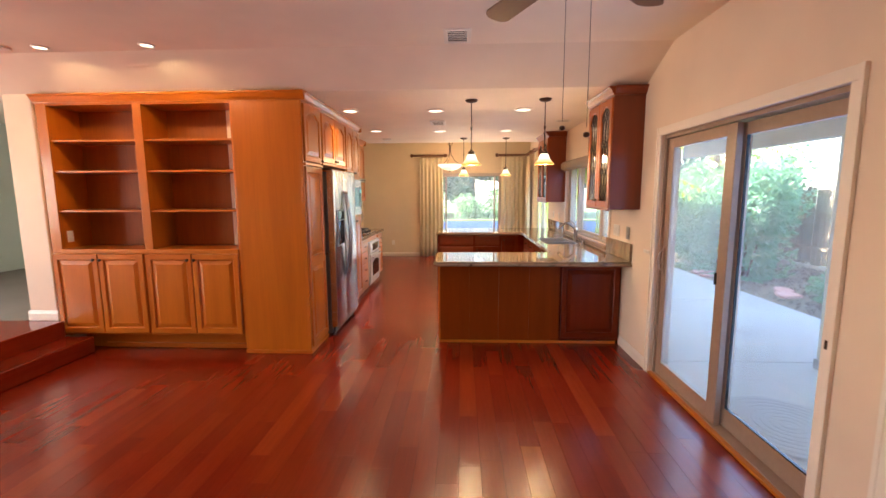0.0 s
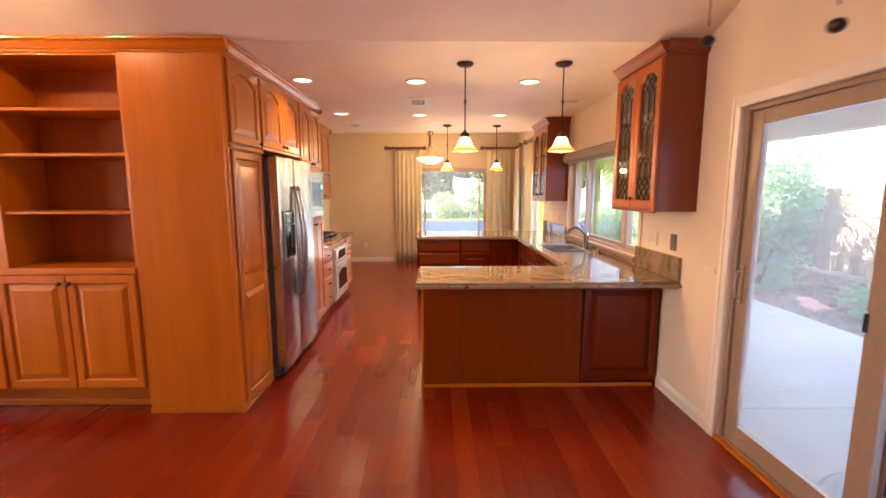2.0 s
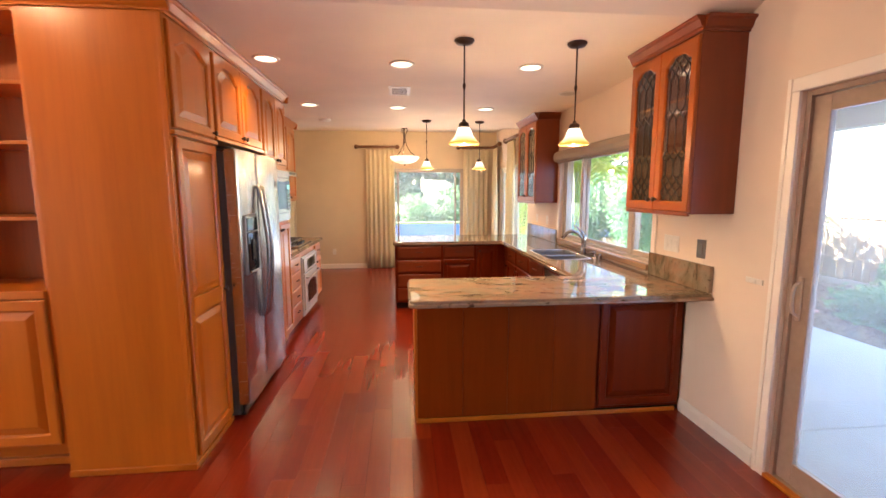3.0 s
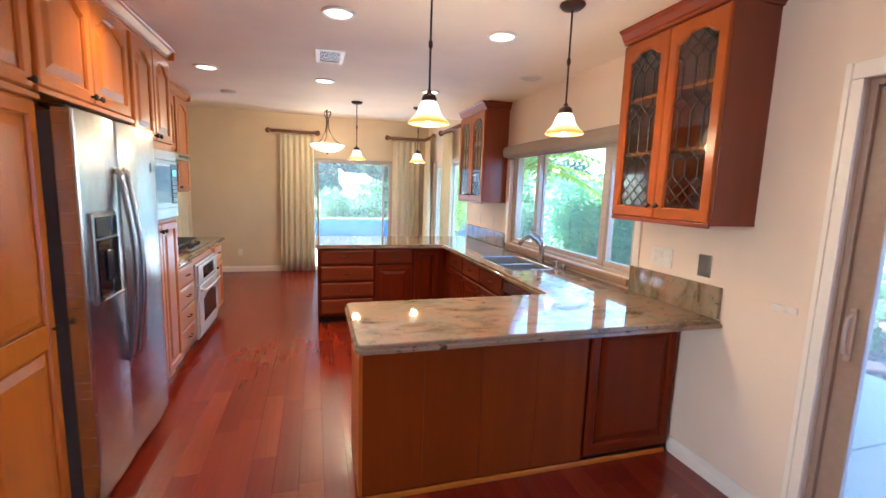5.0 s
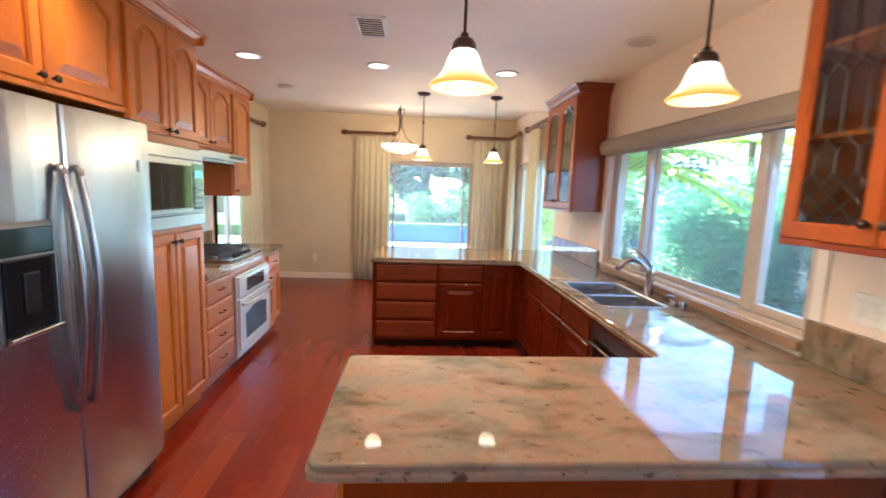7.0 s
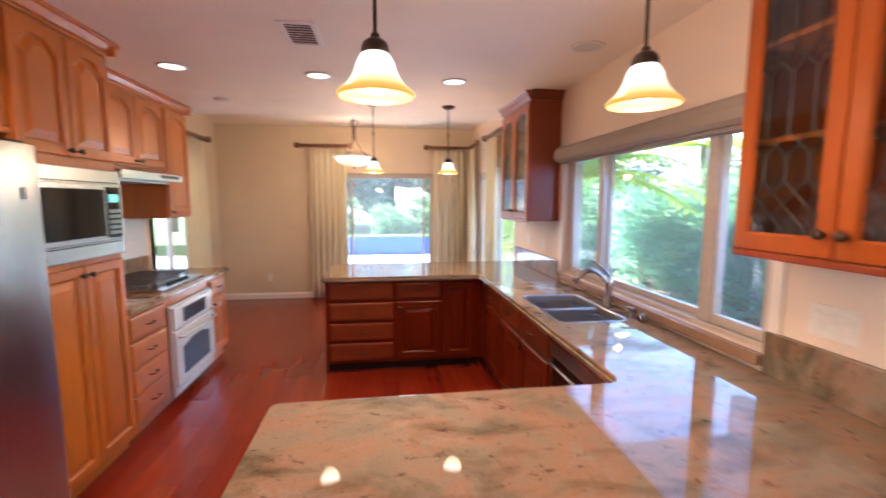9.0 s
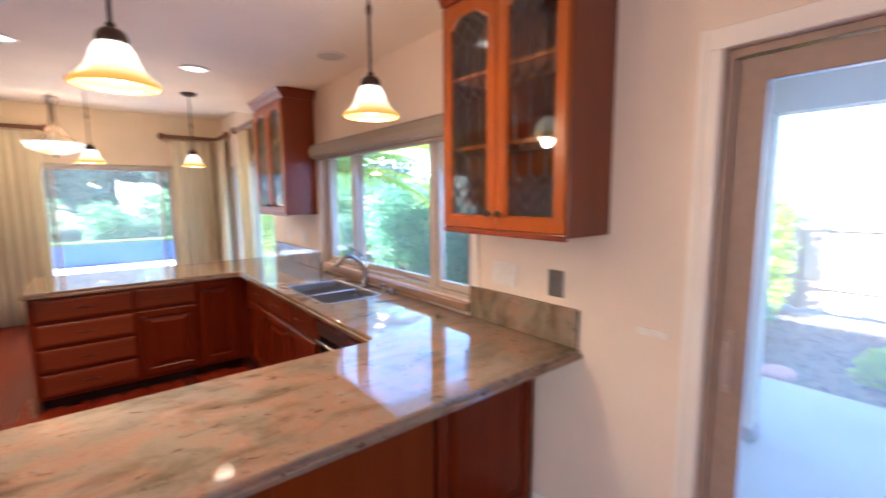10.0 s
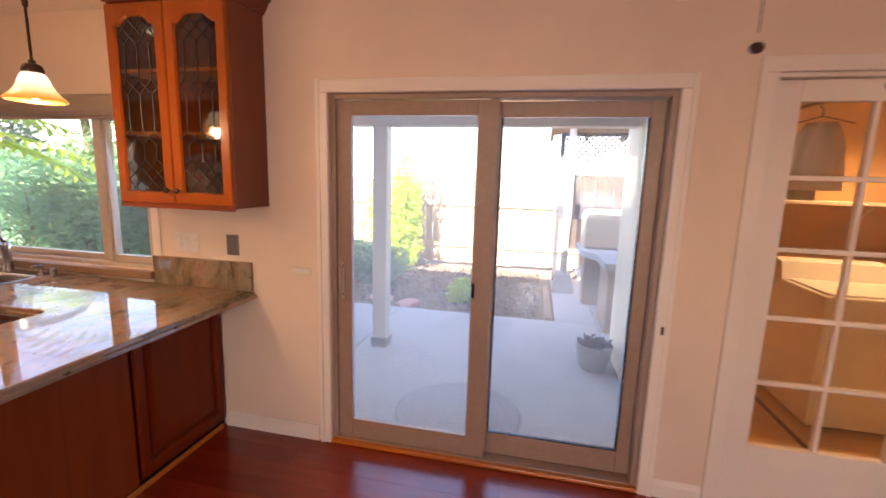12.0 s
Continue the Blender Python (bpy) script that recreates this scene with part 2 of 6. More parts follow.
# darker copies of the same cherry: weaker light on these cabinets put into colour
CHERRY_SHADED = wood("shaded_cherry_wood", (0.18, 0.022, 0.002), "z", coat=0.03, gloss=0.2)
CHERRY_DIM = wood("dim_cherry_board", (0.25, 0.044, 0.003), "z", coat=0.02, gloss=0.15)
# glass cabinets: same cherry, the dimmer light held in door and side tones
CHERRY_DOOR = wood("dim_cherry_door_frame", (0.36, 0.080, 0.005), "z")
CHERRY_SIDE = wood("satin_shaded_cherry_side", (0.25, 0.044, 0.006), "z", coat=0.1, gloss=0.5)
CHERRY_IN = wood("cherry_veneer_back", (0.40, 0.11, 0.008), "z", 0.4, 0.5)
BOARD = floor_wood("brazilian_cherry_board", False)
BOARD_REST = floor_wood("brazilian_cherry_boards", True)
GRANITE = granite("polished_beige_granite")
STEEL = steel("brushed_steel", (0.50, 0.49, 0.48), 0.24, "y")
STEEL_SINK = steel("satin_sink_steel", (0.46, 0.45, 0.44), 0.33, "y")
STEEL_DARK = steel("dark_brushed_steel", (0.30, 0.29, 0.28), 0.3, "y")
NICKEL = plain("satin_nickel", (0.40, 0.385, 0.37), 0.25, 1.0)
BRONZE = plain("oil_rubbed_bronze", (0.075, 0.045, 0.030), 0.4, 0.8)
BLACK = plain("black_plastic", (0.012, 0.012, 0.013), 0.25)
BLACKGLASS = plain("black_glass", (0.01, 0.011, 0.012), 0.04)
IRON = plain("black_cast_iron", (0.10, 0.09, 0.085), 0.3, 0.3)
WHITEPL = plain("white_plastic", (0.78, 0.72, 0.63), 0.35)
ENAMEL = plain("white_enamel", (0.80, 0.80, 0.78), 0.2)
GLASS = hazy_glass("window_glass", 0.04)
HAZY = hazy_glass("hazy_patio_glass", 0.11)
HAZY_THIN = hazy_glass("lightly_hazy_patio_glass", 0.06)
CABGLASS = pane_glass("cabinet_glass", (0.80, 0.80, 0.78), 2.2, 0.06)
LEAD = plain("lead_came", (0.03, 0.025, 0.02), 0.4, 0.3)
RODWOOD = wood("dark_stained_rod", (0.19, 0.085, 0.038), "x", 0.4)
FABRIC = cloth("cream_curtain_cloth", (0.86, 0.77, 0.56))
SHADE = paint("taupe_roller_shade", (0.33, 0.27, 0.21), 0.8, 0.2, 300)
BULB = glow("lamp_lens", (1.0, 0.84, 0.62), 0.45)
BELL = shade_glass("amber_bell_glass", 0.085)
BOWL = shade_glass("amber_bowl_glass", 0.07)
CONCRETE = soil("patio_concrete", (0.43, 0.43, 0.43), (0.50, 0.50, 0.50), 3, 0.04)
STUCCO = paint("white_stucco", (0.76, 0.70, 0.56), 0.9, 0.6, 45)
EARTH = soil("garden_earth", (0.12, 0.085, 0.05), (0.28, 0.215, 0.14))
GRASS = soil("lawn", (0.06, 0.12, 0.025), (0.14, 0.21, 0.05), 40)
FENCEWOOD = wood("weathered_fence_wood", (0.46, 0.36, 0.25), "z", 0.85, 1.0, 0.0)
DARKWOOD = wood("dark_painted_wood", (0.07, 0.075, 0.085), "z", 0.7, 1.0, 0.0)
POSTWHITE = paint("cream_post_paint", (0.60, 0.58, 0.50), 0.6)
BRICKRED = soil("red_sandstone", (0.52, 0.26, 0.23), (0.64, 0.36, 0.32), 14)
BARK = soil("tree_bark", (0.10, 0.075, 0.055), (0.19, 0.15, 0.11), 20)
LEAF = leaf_mat("hedge_leaf", (0.06, 0.17, 0.10), (0.17, 0.34, 0.18))
LEAF_B = leaf_mat("shrub_leaf", (0.07, 0.17, 0.08), (0.19, 0.34, 0.15))
LEAF_P = leaf_mat("palm_leaf", (0.18, 0.33, 0.02), (0.40, 0.50, 0.05))
LEAF_T = leaf_mat("tree_leaf", (0.06, 0.12, 0.08), (0.14, 0.22, 0.13))
POOLWALL = paint("blue_grey_plaster", (0.016, 0.10, 0.34), 0.7)
TILE = paint("tan_floor_tile", (0.56, 0.36, 0.16), 0.35)
RUBBER = paint("grey_door_mat", (0.36, 0.365, 0.38), 0.95, 0.6, 300)
POTGREY = paint("grey_glazed_pot", (0.24, 0.27, 0.25), 0.5)


# ---- mesh tools ----
def done(bm, name, mat, smooth=False):
    bmesh.ops.recalc_face_normals(bm, faces=bm.faces)
    me = bpy.data.meshes.new(name)
    bm.to_mesh(me)
    bm.free()
    me.materials.append(mat)
    if smooth:
        for p in me.polygons:
            p.use_smooth = True
    return me


def thing(name, m, label, category, group=""):
    ob = new(name)
    ob.empty_display_size = 0.1
    ob.matrix_world = m
    return tagged(ob, label, category, group)


def part(name, bm, mat, parent, label="", m=None, smooth=False):
    ob = new(name, done(bm, name, mat, smooth))
    ob.parent = parent
    if m is not None:
        ob.matrix_basis = m
    if label:
        ob["label"] = label
    return ob


def solo(name, bm, mat, label, category, m=None, kind="", smooth=False, group=""):
    ob = new(name, done(bm, name, mat, smooth))
    if m is not None:
        ob.matrix_world = m
    return tagged(ob, label, category, group, kind)


def again(name, ob, parent, m):
    """Another part on the same mesh."""
    o = new(name, ob.data)
    o.parent = parent
    o.matrix_basis = m
    if "label" in ob:
        o["label"] = ob["label"]
    return o


def box(x0, x1, y0, y1, z0, z1, bevel=0.0, bm=None):
    bm = bm or bmesh.new()
    r = bmesh.ops.create_cube(bm, size=1.0, matrix=Matrix.LocRotScale(((x0 + x1) / 2, (y0 + y1) / 2, (z0 + z1) / 2), None, (abs(x1 - x0), abs(y1 - y0), abs(z1 - z0))))
    if bevel > 0:
        edges = list({e for v in r["verts"] for e in v.link_edges})
        bmesh.ops.bevel(bm, geom=edges, offset=bevel, segments=2, profile=0.5, affect="EDGES")
    return bm


def loft(loops, cap0=False, cap1=True, bm=None, closed=True):
    """Skin through loops of equal length."""
    bm = bm or bmesh.new()
    rings = [[bm.verts.new(p) for p in lp] for lp in loops]
    for a, b in zip(rings, rings[1:]):
        k = len(a)
        for i in range(k if closed else k - 1):
            j = (i + 1) % k
            bm.faces.new((a[i], a[j], b[j], b[i]))
    if cap0:
        bm.faces.new(rings[0][::-1])
    if cap1:
        bm.faces.new(rings[-1])
    return bm


def lathe(profile, segs=24, bm=None, cap0=False, cap1=False):
    loops = [[(r * math.cos(2 * math.pi * i / segs), r * math.sin(2 * math.pi * i / segs), z) for i in range(segs)] for r, z in profile]
    return loft(loops, cap0, cap1, bm)


def tube(points, r, segs=8, bm=None, caps=True):
    """A round bar along points; r may be one radius or one for each point."""
    pts = [Vector(p) for p in points]
    radii = r if isinstance(r, (list, tuple)) else [r] * len(pts)
    loops, side = [], None
    for i, p in enumerate(pts):
        d = (pts[min(i + 1, len(pts) - 1)] - pts[max(i - 1, 0)]).normalized()
        if side is None:
            side = d.orthogonal().normalized()
        side = (side - d * side.dot(d)).normalized()
        up = d.cross(side)
        loops.append([p + radii[i] * (math.cos(2 * math.pi * k / segs) * side + math.sin(2 * math.pi * k / segs) * up) for k in range(segs)])
    return loft(loops, caps, caps, bm)


def ball(c, r, bm=None, squash=1.0, u=12, v=8):
    bm = bm or bmesh.new()
    bmesh.ops.create_uvsphere(bm, u_segments=u, v_segments=v, radius=1.0, matrix=Matrix.LocRotScale(c, None, (r, r, r * squash)))
    return bm


def wall(name, axis, a0, a1, t0, t1, z0, z1, holes, mat, label):
    """A wall with openings through it. axis 'y': it runs along y with its thickness in x."""
    ua = sorted({a0, a1, *[h[0] for h in holes], *[h[1] for h in holes]})
    uz = sorted({z0, z1, *[h[2] for h in holes], *[h[3] for h in holes]})
    ua, uz = [a for a in ua if a0 <= a <= a1], [z for z in uz if z0 <= z <= z1]

    def solid(i, k):
        if not (0 <= i < len(ua) - 1 and 0 <= k < len(uz) - 1):
            return False
        a, z = (ua[i] + ua[i + 1]) / 2, (uz[k] + uz[k + 1]) / 2
        return not any(h[0] < a < h[1] and h[2] < z < h[3] for h in holes)

    bm = bmesh.new()

    def quad(*p):
        bm.faces.new([bm.verts.new((t, a, z) if axis == "y" else (a, t, z)) for t, a, z in p])

    for i in range(len(ua) - 1):
        for k in range(len(uz) - 1):
            if not solid(i, k):
                continue
            a, b, c, d = ua[i], ua[i + 1], uz[k], uz[k + 1]
            quad((t0, a, c), (t0, b, c), (t0, b, d), (t0, a, d))
            quad((t1, a, c), (t1, b, c), (t1, b, d), (t1, a, d))
            if not solid(i - 1, k):
                quad((t0, a, c), (t1, a, c), (t1, a, d), (t0, a, d))
            if not solid(i + 1, k):
                quad((t0, b, c), (t1, b, c), (t1, b, d), (t0, b, d))
            if not solid(i, k - 1):
                quad((t0, a, c), (t1, a, c), (t1, b, c), (t0, b, c))
            if not solid(i, k + 1):
                quad((t0, a, d), (t1, a, d), (t1, b, d), (t0, b, d))
    bmesh.ops.remove_doubles(bm, verts=bm.verts, dist=1e-5)
    return solo(name, bm, mat, label, "wall", kind="structure")


def arch(x0, x1, z0, z1, rise, n=10):
    """An outline with a cathedral arch on top, from the lower left, anticlockwise seen from the front."""
    pts = [(x0, z0), (x1, z0)]
    for i in range(n + 1):
        u = i / n
        x = x1 + (x0 - x1) * u
        s = max(0.0, min(1.0, (0.5 - abs(u - 0.5)) / 0.36))
        pts.append((x, z1 - rise + rise * (s * s * (3 - 2 * s))))
    return pts


def round_rect(outline, w, h, off):
    """The rectangle's points that answer to an arch outline's points."""
    (x0, _), (x1, _) = outline[0], outline[1]
    pts = [(off, off), (w - off, off)]
    n = len(outline) - 3
    for i in range(n + 1):
        pts.append((w - off + (2 * off - w) * i / n, h - off))
    return pts


def door_frame(w, h, stile=0.055, rail=0.06, rise=0.0, t=0.02):
    inner = arch(stile, w - stile, rail, h - rail, rise)
    wide = arch(stile - 0.008, w - stile + 0.008, rail - 0.008, h - rail + 0.008, rise)
    L = lambda pts, y: [(x, y, z) for x, z in pts]
    o0, o1 = round_rect(inner, w, h, 0.0), round_rect(inner, w, h, 0.006)
    return loft([L(inner, -0.004), L(o0, 0.0), L(o0, -t + 0.006), L(o1, -t), L(wide, -t), L(inner, -t + 0.009), L(inner, -0.004)], False, False)


def door_panel(w, h, stile=0.055, rail=0.06, rise=0.0, t=0.02):
    L = lambda d, y: [(x, y, z) for x, z in arch(stile + d, w - stile - d, rail + d, h - rail - d, rise)]
    return loft([L(0.0, -0.006), L(0.008, -0.006), L(0.040, -t + 0.002), L(0.044, -t + 0.001)])


def knob_mesh():
    bm = lathe([(0.0001, 0.0), (0.006, 0.0), (0.006, 0.012), (0.014, 0.016), (0.016, 0.022), (0.012, 0.028), (0.0001, 0.030)], 12)
    return bm


def add_knob(parent, x, z, y=-0.02):
    return part("knob", knob_mesh(), BRONZE, parent, "small dark bronze knob", pose(x, y, z, 90, 0, 0), True)


def add_pull(parent, x, z, y=-0.02, w=0.075):
    bm = tube([(-w / 2, 0.0, 0), (-w / 2, -0.018, 0), (-w / 2 + 0.012, -0.024, 0), (w / 2 - 0.012, -0.024, 0), (w / 2, -0.018, 0), (w / 2, 0.0, 0)], 0.0045, 8)
    return part("handle", bm, BRONZE, parent, "dark bronze bar pull", pose(x, y, z), True)


def cab_door(parent, x, z, w, h, y=0.0, rise=0.0, knob=None, mat=None, name="door", two=0.0):
    """A raised-panel door: frame, panel or panels, knob."""
    m = mat or CHERRY
    d = part(name, door_frame(w, h, rise=rise), m, parent, "", pose(x, y, z))
    if two:
        part("panel", door_panel(w, two, rail=0.06), m, d)
        part("panel", door_panel(w, h - two, rail=0.06, rise=rise), m, d, "", pose(0, 0, two))
        part("middle_rail", box(0.055, w - 0.055, -0.019, -0.004, two - 0.05, two + 0.05, 0.003), m, d)
    else:
        part("panel", door_panel(w, h, rise=rise), m, d)
    if knob:
        add_knob(d, knob[0], knob[1])
    return d


def drawer_front(parent, x, z, w, h, y=0.0, mat=None):
    m = mat or CHERRY_X
    L = lambda d, yy: [(d, yy, d), (w - d, yy, d), (w - d, yy, h - d), (d, yy, h - d)]
    d = part("drawer", loft([L(0, 0.0), L(0, -0.012), L(0.006, -0.017), L(0.016, -0.019), L(0.02, -0.02)], True, True), m, parent, "", pose(x, y, z))
    add_pull(d, w / 2, h / 2)
    return d


def crown(length, out=0.06, h=0.075):
    """A crown moulding of that length along x; it leans out towards -y from the foot to the top."""
    prof = [(0.0, 0.0), (-0.012, 0.0), (-0.014, 0.012), (-0.024, 0.020), (-out + 0.016, h - 0.022), (-out + 0.006, h - 0.016), (-out, h - 0.010), (-out, h), (0.0, h)]
    return loft([[(x, y, z) for y, z in prof] for x in (0.0, length)], True, True)


def leaves(name, mat, n, sampler, size, rnd, label, parent=None, smooth=False):
    """Many small pointed leaves round sampled points, as one mesh."""
    vs, fs = [], []
    for _ in range(n):
        p = Vector(sampler(rnd))
        a = Vector((rnd.gauss(0, 1), rnd.gauss(0, 1), rnd.gauss(0, 1))).normalized()
        b = a.orthogonal().normalized()
        s = size * rnd.uniform(0.6, 1.3)
        k = len(vs)
        vs += [p - a * s, p + b * s * 0.42, p + a * s, p - b * s * 0.42]
        fs.append((k, k + 1, k + 2, k + 3))
    me = bpy.data.meshes.new(name)
    me.from_pydata([tuple(v) for v in vs], [], fs)
    me.materials.append(mat)
    ob = new(name, me)
    if parent:
        ob.parent = parent
        if label:
            ob["label"] = label
    return ob


FACE_RIGHT, FACE_LEFT = 90, -90   # turn of a thing whose front looks towards +x or -x

# ---- large structure ----
KZ, LZ, DZ = 2.46, 2.68, 2.70          # ceilings of kitchen, living room, dining end
BACK = 10.8
SLIDER, FRENCH, SINKWIN, SIDEWIN = (2.335, 4.03, 0.0, 1.99), (1.155, 1.975, 0.0, 2.05), (5.19, 7.15, 0.955, 1.93), (8.52, 10.38, 0.0, 1.98)
BACKDOOR, WESTWIN = (-0.13, 1.34, 0.0, 1.99), (8.80, 10.0, 0.0, 1.98)

wall("wall_east", "y", -3.0, BACK + 0.15, 2.0, 2.15, -0.15, 2.9, [SLIDER, FRENCH, SINKWIN, SIDEWIN], WALL, "warm white painted wall with door and window openings")
wall("wall_north", "x", -2.15, 2.0, BACK, BACK + 0.15, -0.15, 2.9, [BACKDOOR], TAN, "tan painted end wall of the dining area")
wall("wall_kitchen_west", "y", 4.75, 8.50, -1.95, -1.80, 0.0, 2.9, [], WALL, "warm white wall behind the kitchen cabinets")
wall("wall_dining_west", "y", 8.50, BACK, -2.13, -1.98, -0.15, 2.9, [WESTWIN], TAN, "tan painted side wall of the dining area")
wall("wall_jog", "x", -1.98, -1.80, 8.40, 8.50, 0.0, 2.9, [], TAN, "short tan wall return")
wall("wall_behind_bookcase", "x", -3.93, -1.95, 4.78, 4.90, 0.0, 2.9, [], WALL, "plain wall behind the built-in bookcase")
wall("wall_south", "x", -7.0, 2.0, -3.15, -3.0, -0.15, 2.9, [], WALL, "plain wall closing the living room")
wall("wall_west", "y", -3.0, 7.6, -7.15, -7.0, -0.15, 2.9, [(0.5, 3.5, 0.9, 2.3)], PALE, "pale green wall of the raised room")
wall("wall_raised_north", "x", -7.0, -3.93, 7.45, 7.6, -0.15, 2.9, [], PALE, "pale green far wall of the raised room")
wall("wall_raised_east", "y", 4.90, 7.45, -3.93, -3.80, 0.0, 2.9, [], PALE, "pale green side wall of the raised room")

bm = box(-3.88, -3.595, 4.40, 4.78, 0.31, 2.9, 0.012)
solo("wall_end_column", bm, WALL, "white painted wall end beside the bookcase", "wall", kind="structure")
solo("subfloor", box(-7.0, 2.15, -3.0, BACK + 0.15, -0.15, -0.02), plain("subfloor_wood", (0.05, 0.012, 0.008), 0.5), "dark base under the floor boards", "floor", kind="structure")
# ceilings
bm = box(-2.15, 2.0, 4.42, 8.62, KZ, KZ + 0.44)
solo("ceiling_kitchen", bm, CEIL, "flat warm white kitchen ceiling", "ceiling", kind="structure")
bm = loft([[(x, 3.93, LZ), (x, 4.42, KZ), (x, 4.42, 2.9), (x, 3.93, 2.9)] for x in (-3.93, 2.0)], True, True)
solo("ceiling_slope", bm, CEIL, "sloped ceiling strip between living room and kitchen", "ceiling", kind="structure")
solo("ceiling_living", box(-7.0, 2.0, -3.0, 3.93, LZ, 2.9), CEIL, "flat warm white living room ceiling", "ceiling", kind="structure")
solo("ceiling_raised", box(-7.0, -3.93, 3.93, 7.45, LZ, 2.9), CEIL, "ceiling of the raised room", "ceiling", kind="structure")
solo("ceiling_dining", box(-2.13, 2.0, 8.62, BACK, DZ, 2.9), CEIL, "raised ceiling over the dining area", "ceiling", kind="structure")
# unseen roof with eaves over all, added to keep the sun out
solo("roof", box(-7.6, 2.9, -3.6, 12.0, 2.95, 3.10), paint("roof_felt", (0.25, 0.22, 0.2), 0.9), "unseen flat roof with eaves, added to block the sun", "roof", kind="structure")

# raised floor and steps at the west side
solo("raised_floor", box(-7.0, -3.52, -3.0, 4.38, 0.0, 0.31, 0.008), BOARD, "raised dark wood floor of the next room", "floor", kind="structure")
solo("raised_floor_back", box(-7.0, -3.93, 4.38, 7.45, 0.0, 0.308), paint("grey_carpet", (0.20, 0.19, 0.17), 0.95, 0.8, 300), "dark grey carpet of the raised room", "floor", kind="structure")
solo("step", box(-3.52, -3.23, -3.0, 4.38, 0.0, 0.155, 0.01), BOARD, "dark red wooden step", "step", kind="structure")


def baseboard(x0, y0, x1, y1, side, h=0.095, z=0.0, t=0.014):
    """A skirting board from one point to the other; it stands out to the left (side 1) or right (-1) of that way."""
    L = math.hypot(x1 - x0, y1 - y0)
    prof = [(0, 0), (t * side, 0), (t * side, h - 0.03), (t * 0.6 * side, h - 0.012), (t * 0.35 * side, h), (0, h)]
    b = loft([[(x, y, zz) for y, zz in prof] for x in (0, L)], True, True)
    return solo("baseboard", b, TRIM, "white painted baseboard", "baseboard", pose(x0, y0, z, 0, 0, math.degrees(math.atan2(y1 - y0, x1 - x0))), "structure")


baseboard(2.0, 4.11, 2.0, 4.74, 1)
baseboard(2.0, 2.045, 2.0, 2.265, 1)
baseboard(2.0, -3.0, 2.0, 1.085, 1)
baseboard(2.0, 8.42, 2.0, 8.50, 1)
baseboard(-1.98, BACK, -0.15, BACK, -1)
baseboard(1.42, BACK, 2.0, BACK, -1)
baseboard(-1.98, 8.5, -1.98, 8.78, -1)
baseboard(-1.98, 10.02, -1.98, BACK, -1)
baseboard(-3.89, 4.40, -3.585, 4.40, -1, 0.10, 0.31)
baseboard(-3.585, 4.40, -3.585, 4.60, -1, 0.10, 0.16)


def casing(name, y0, y1, z1, x=2.0, w=0.065, out=0.016, label="white painted door casing"):
    """Trim round an opening in the east wall."""
    b = bmesh.new()
    for lo, hi, za, zb in ((y0 - w, y0, 0.0, z1), (y1, y1 + w, 0.0, z1), (y0 - w, y1 + w, z1, z1 + w)):
        box(x - out, x - 0.0005, lo, hi, za, zb, 0.004, b)
        if hi - lo < 0.1:
            c = lo if lo < y0 else hi
            s = 1 if lo < y0 else -1
            box(x - out - 0.006, x - out + 0.002, min(c, c + s * 0.022), max(c, c + s * 0.022), za, zb + w, 0.002, b)
    return solo(name, b, TRIM, label, "trim", kind="structure")


casing("trim_patio_door", 2.335, 4.03, 1.99)
casing("trim_french_door", 1.155, 1.975, 2.05)

# ---- sliding doors and windows ----
def sash(w, h, stile, mat, parent, m, name="sash", top=None, bottom=None, t=0.035, glass=None):
    """A framed pane; local x along the width, front towards -y."""
    a, c = top or stile, bottom or stile
    b = bmesh.new()
    box(0, stile, -t / 2, t / 2, 0, h, 0.004, b)
    box(w - stile, w, -t / 2, t / 2, 0, h, 0.004, b)
    box(stile, w - stile, -t / 2, t / 2, 0, c, 0.004, b)
    box(stile, w - stile, -t / 2, t / 2, h - a, h, 0.004, b)
    s = part(name, b, mat, parent, "", m)
    g = part("pane", box(stile - 0.004, w - stile + 0.004, -0.003, 0.003, c - 0.004, h - a + 0.004), glass or GLASS, s, "clear glass pane")
    g.visible_shadow = False
    return s


def jamb(y0, y1, z0, z1, t, depth, mat, parent, sill=True):
    """The outer frame in an opening; local x along the width."""
    b = bmesh.new()
    w, h = y1 - y0, z1 - z0
    box(0.002, t, 0, depth, 0, h - 0.002, 0.003, b)
    box(w - t, w - 0.002, 0, depth, 0, h - 0.002, 0.003, b)
    box(t, w - t, 0, depth, h - t, h - 0.002, 0.003, b)
    box(t, w - t, 0, depth, 0, 0.025, 0.003, b)
    return part("frame", b, mat, parent)


# patio slider: fixed sash towards the kitchen, the other one set further out
door = thing("door_patio", pose(2.02, 4.03, 0.0, 0, 0, FACE_LEFT), "almond vinyl sliding glass patio door, closed", "door")
door["kind"] = "structure"
jamb(2.335, 4.03, 0.0, 1.99, 0.028, 0.12, VINYL, door)
s1 = sash(0.845, 1.93, 0.085, VINYL, door, pose(0.028, 0.035, 0.027), top=0.075, bottom=0.115, glass=HAZY)
s2 = sash(0.831, 1.925, 0.068, VINYL, door, pose(0.836, 0.085, 0.03), top=0.075, bottom=0.125, glass=HAZY_THIN)
part("gasket", box(0.0685, 0.077, -0.018, -0.0035, 0.134, 1.849), BLACK, s2, "black rubber gasket")
part("gasket", box(0.7515, 0.7625, -0.018, -0.0035, 0.134, 1.849), BLACK, s2, "black rubber gasket")
part("gasket", box(0.0685, 0.7625, -0.018, -0.0035, 0.1255, 0.1335), BLACK, s2, "black rubber gasket")
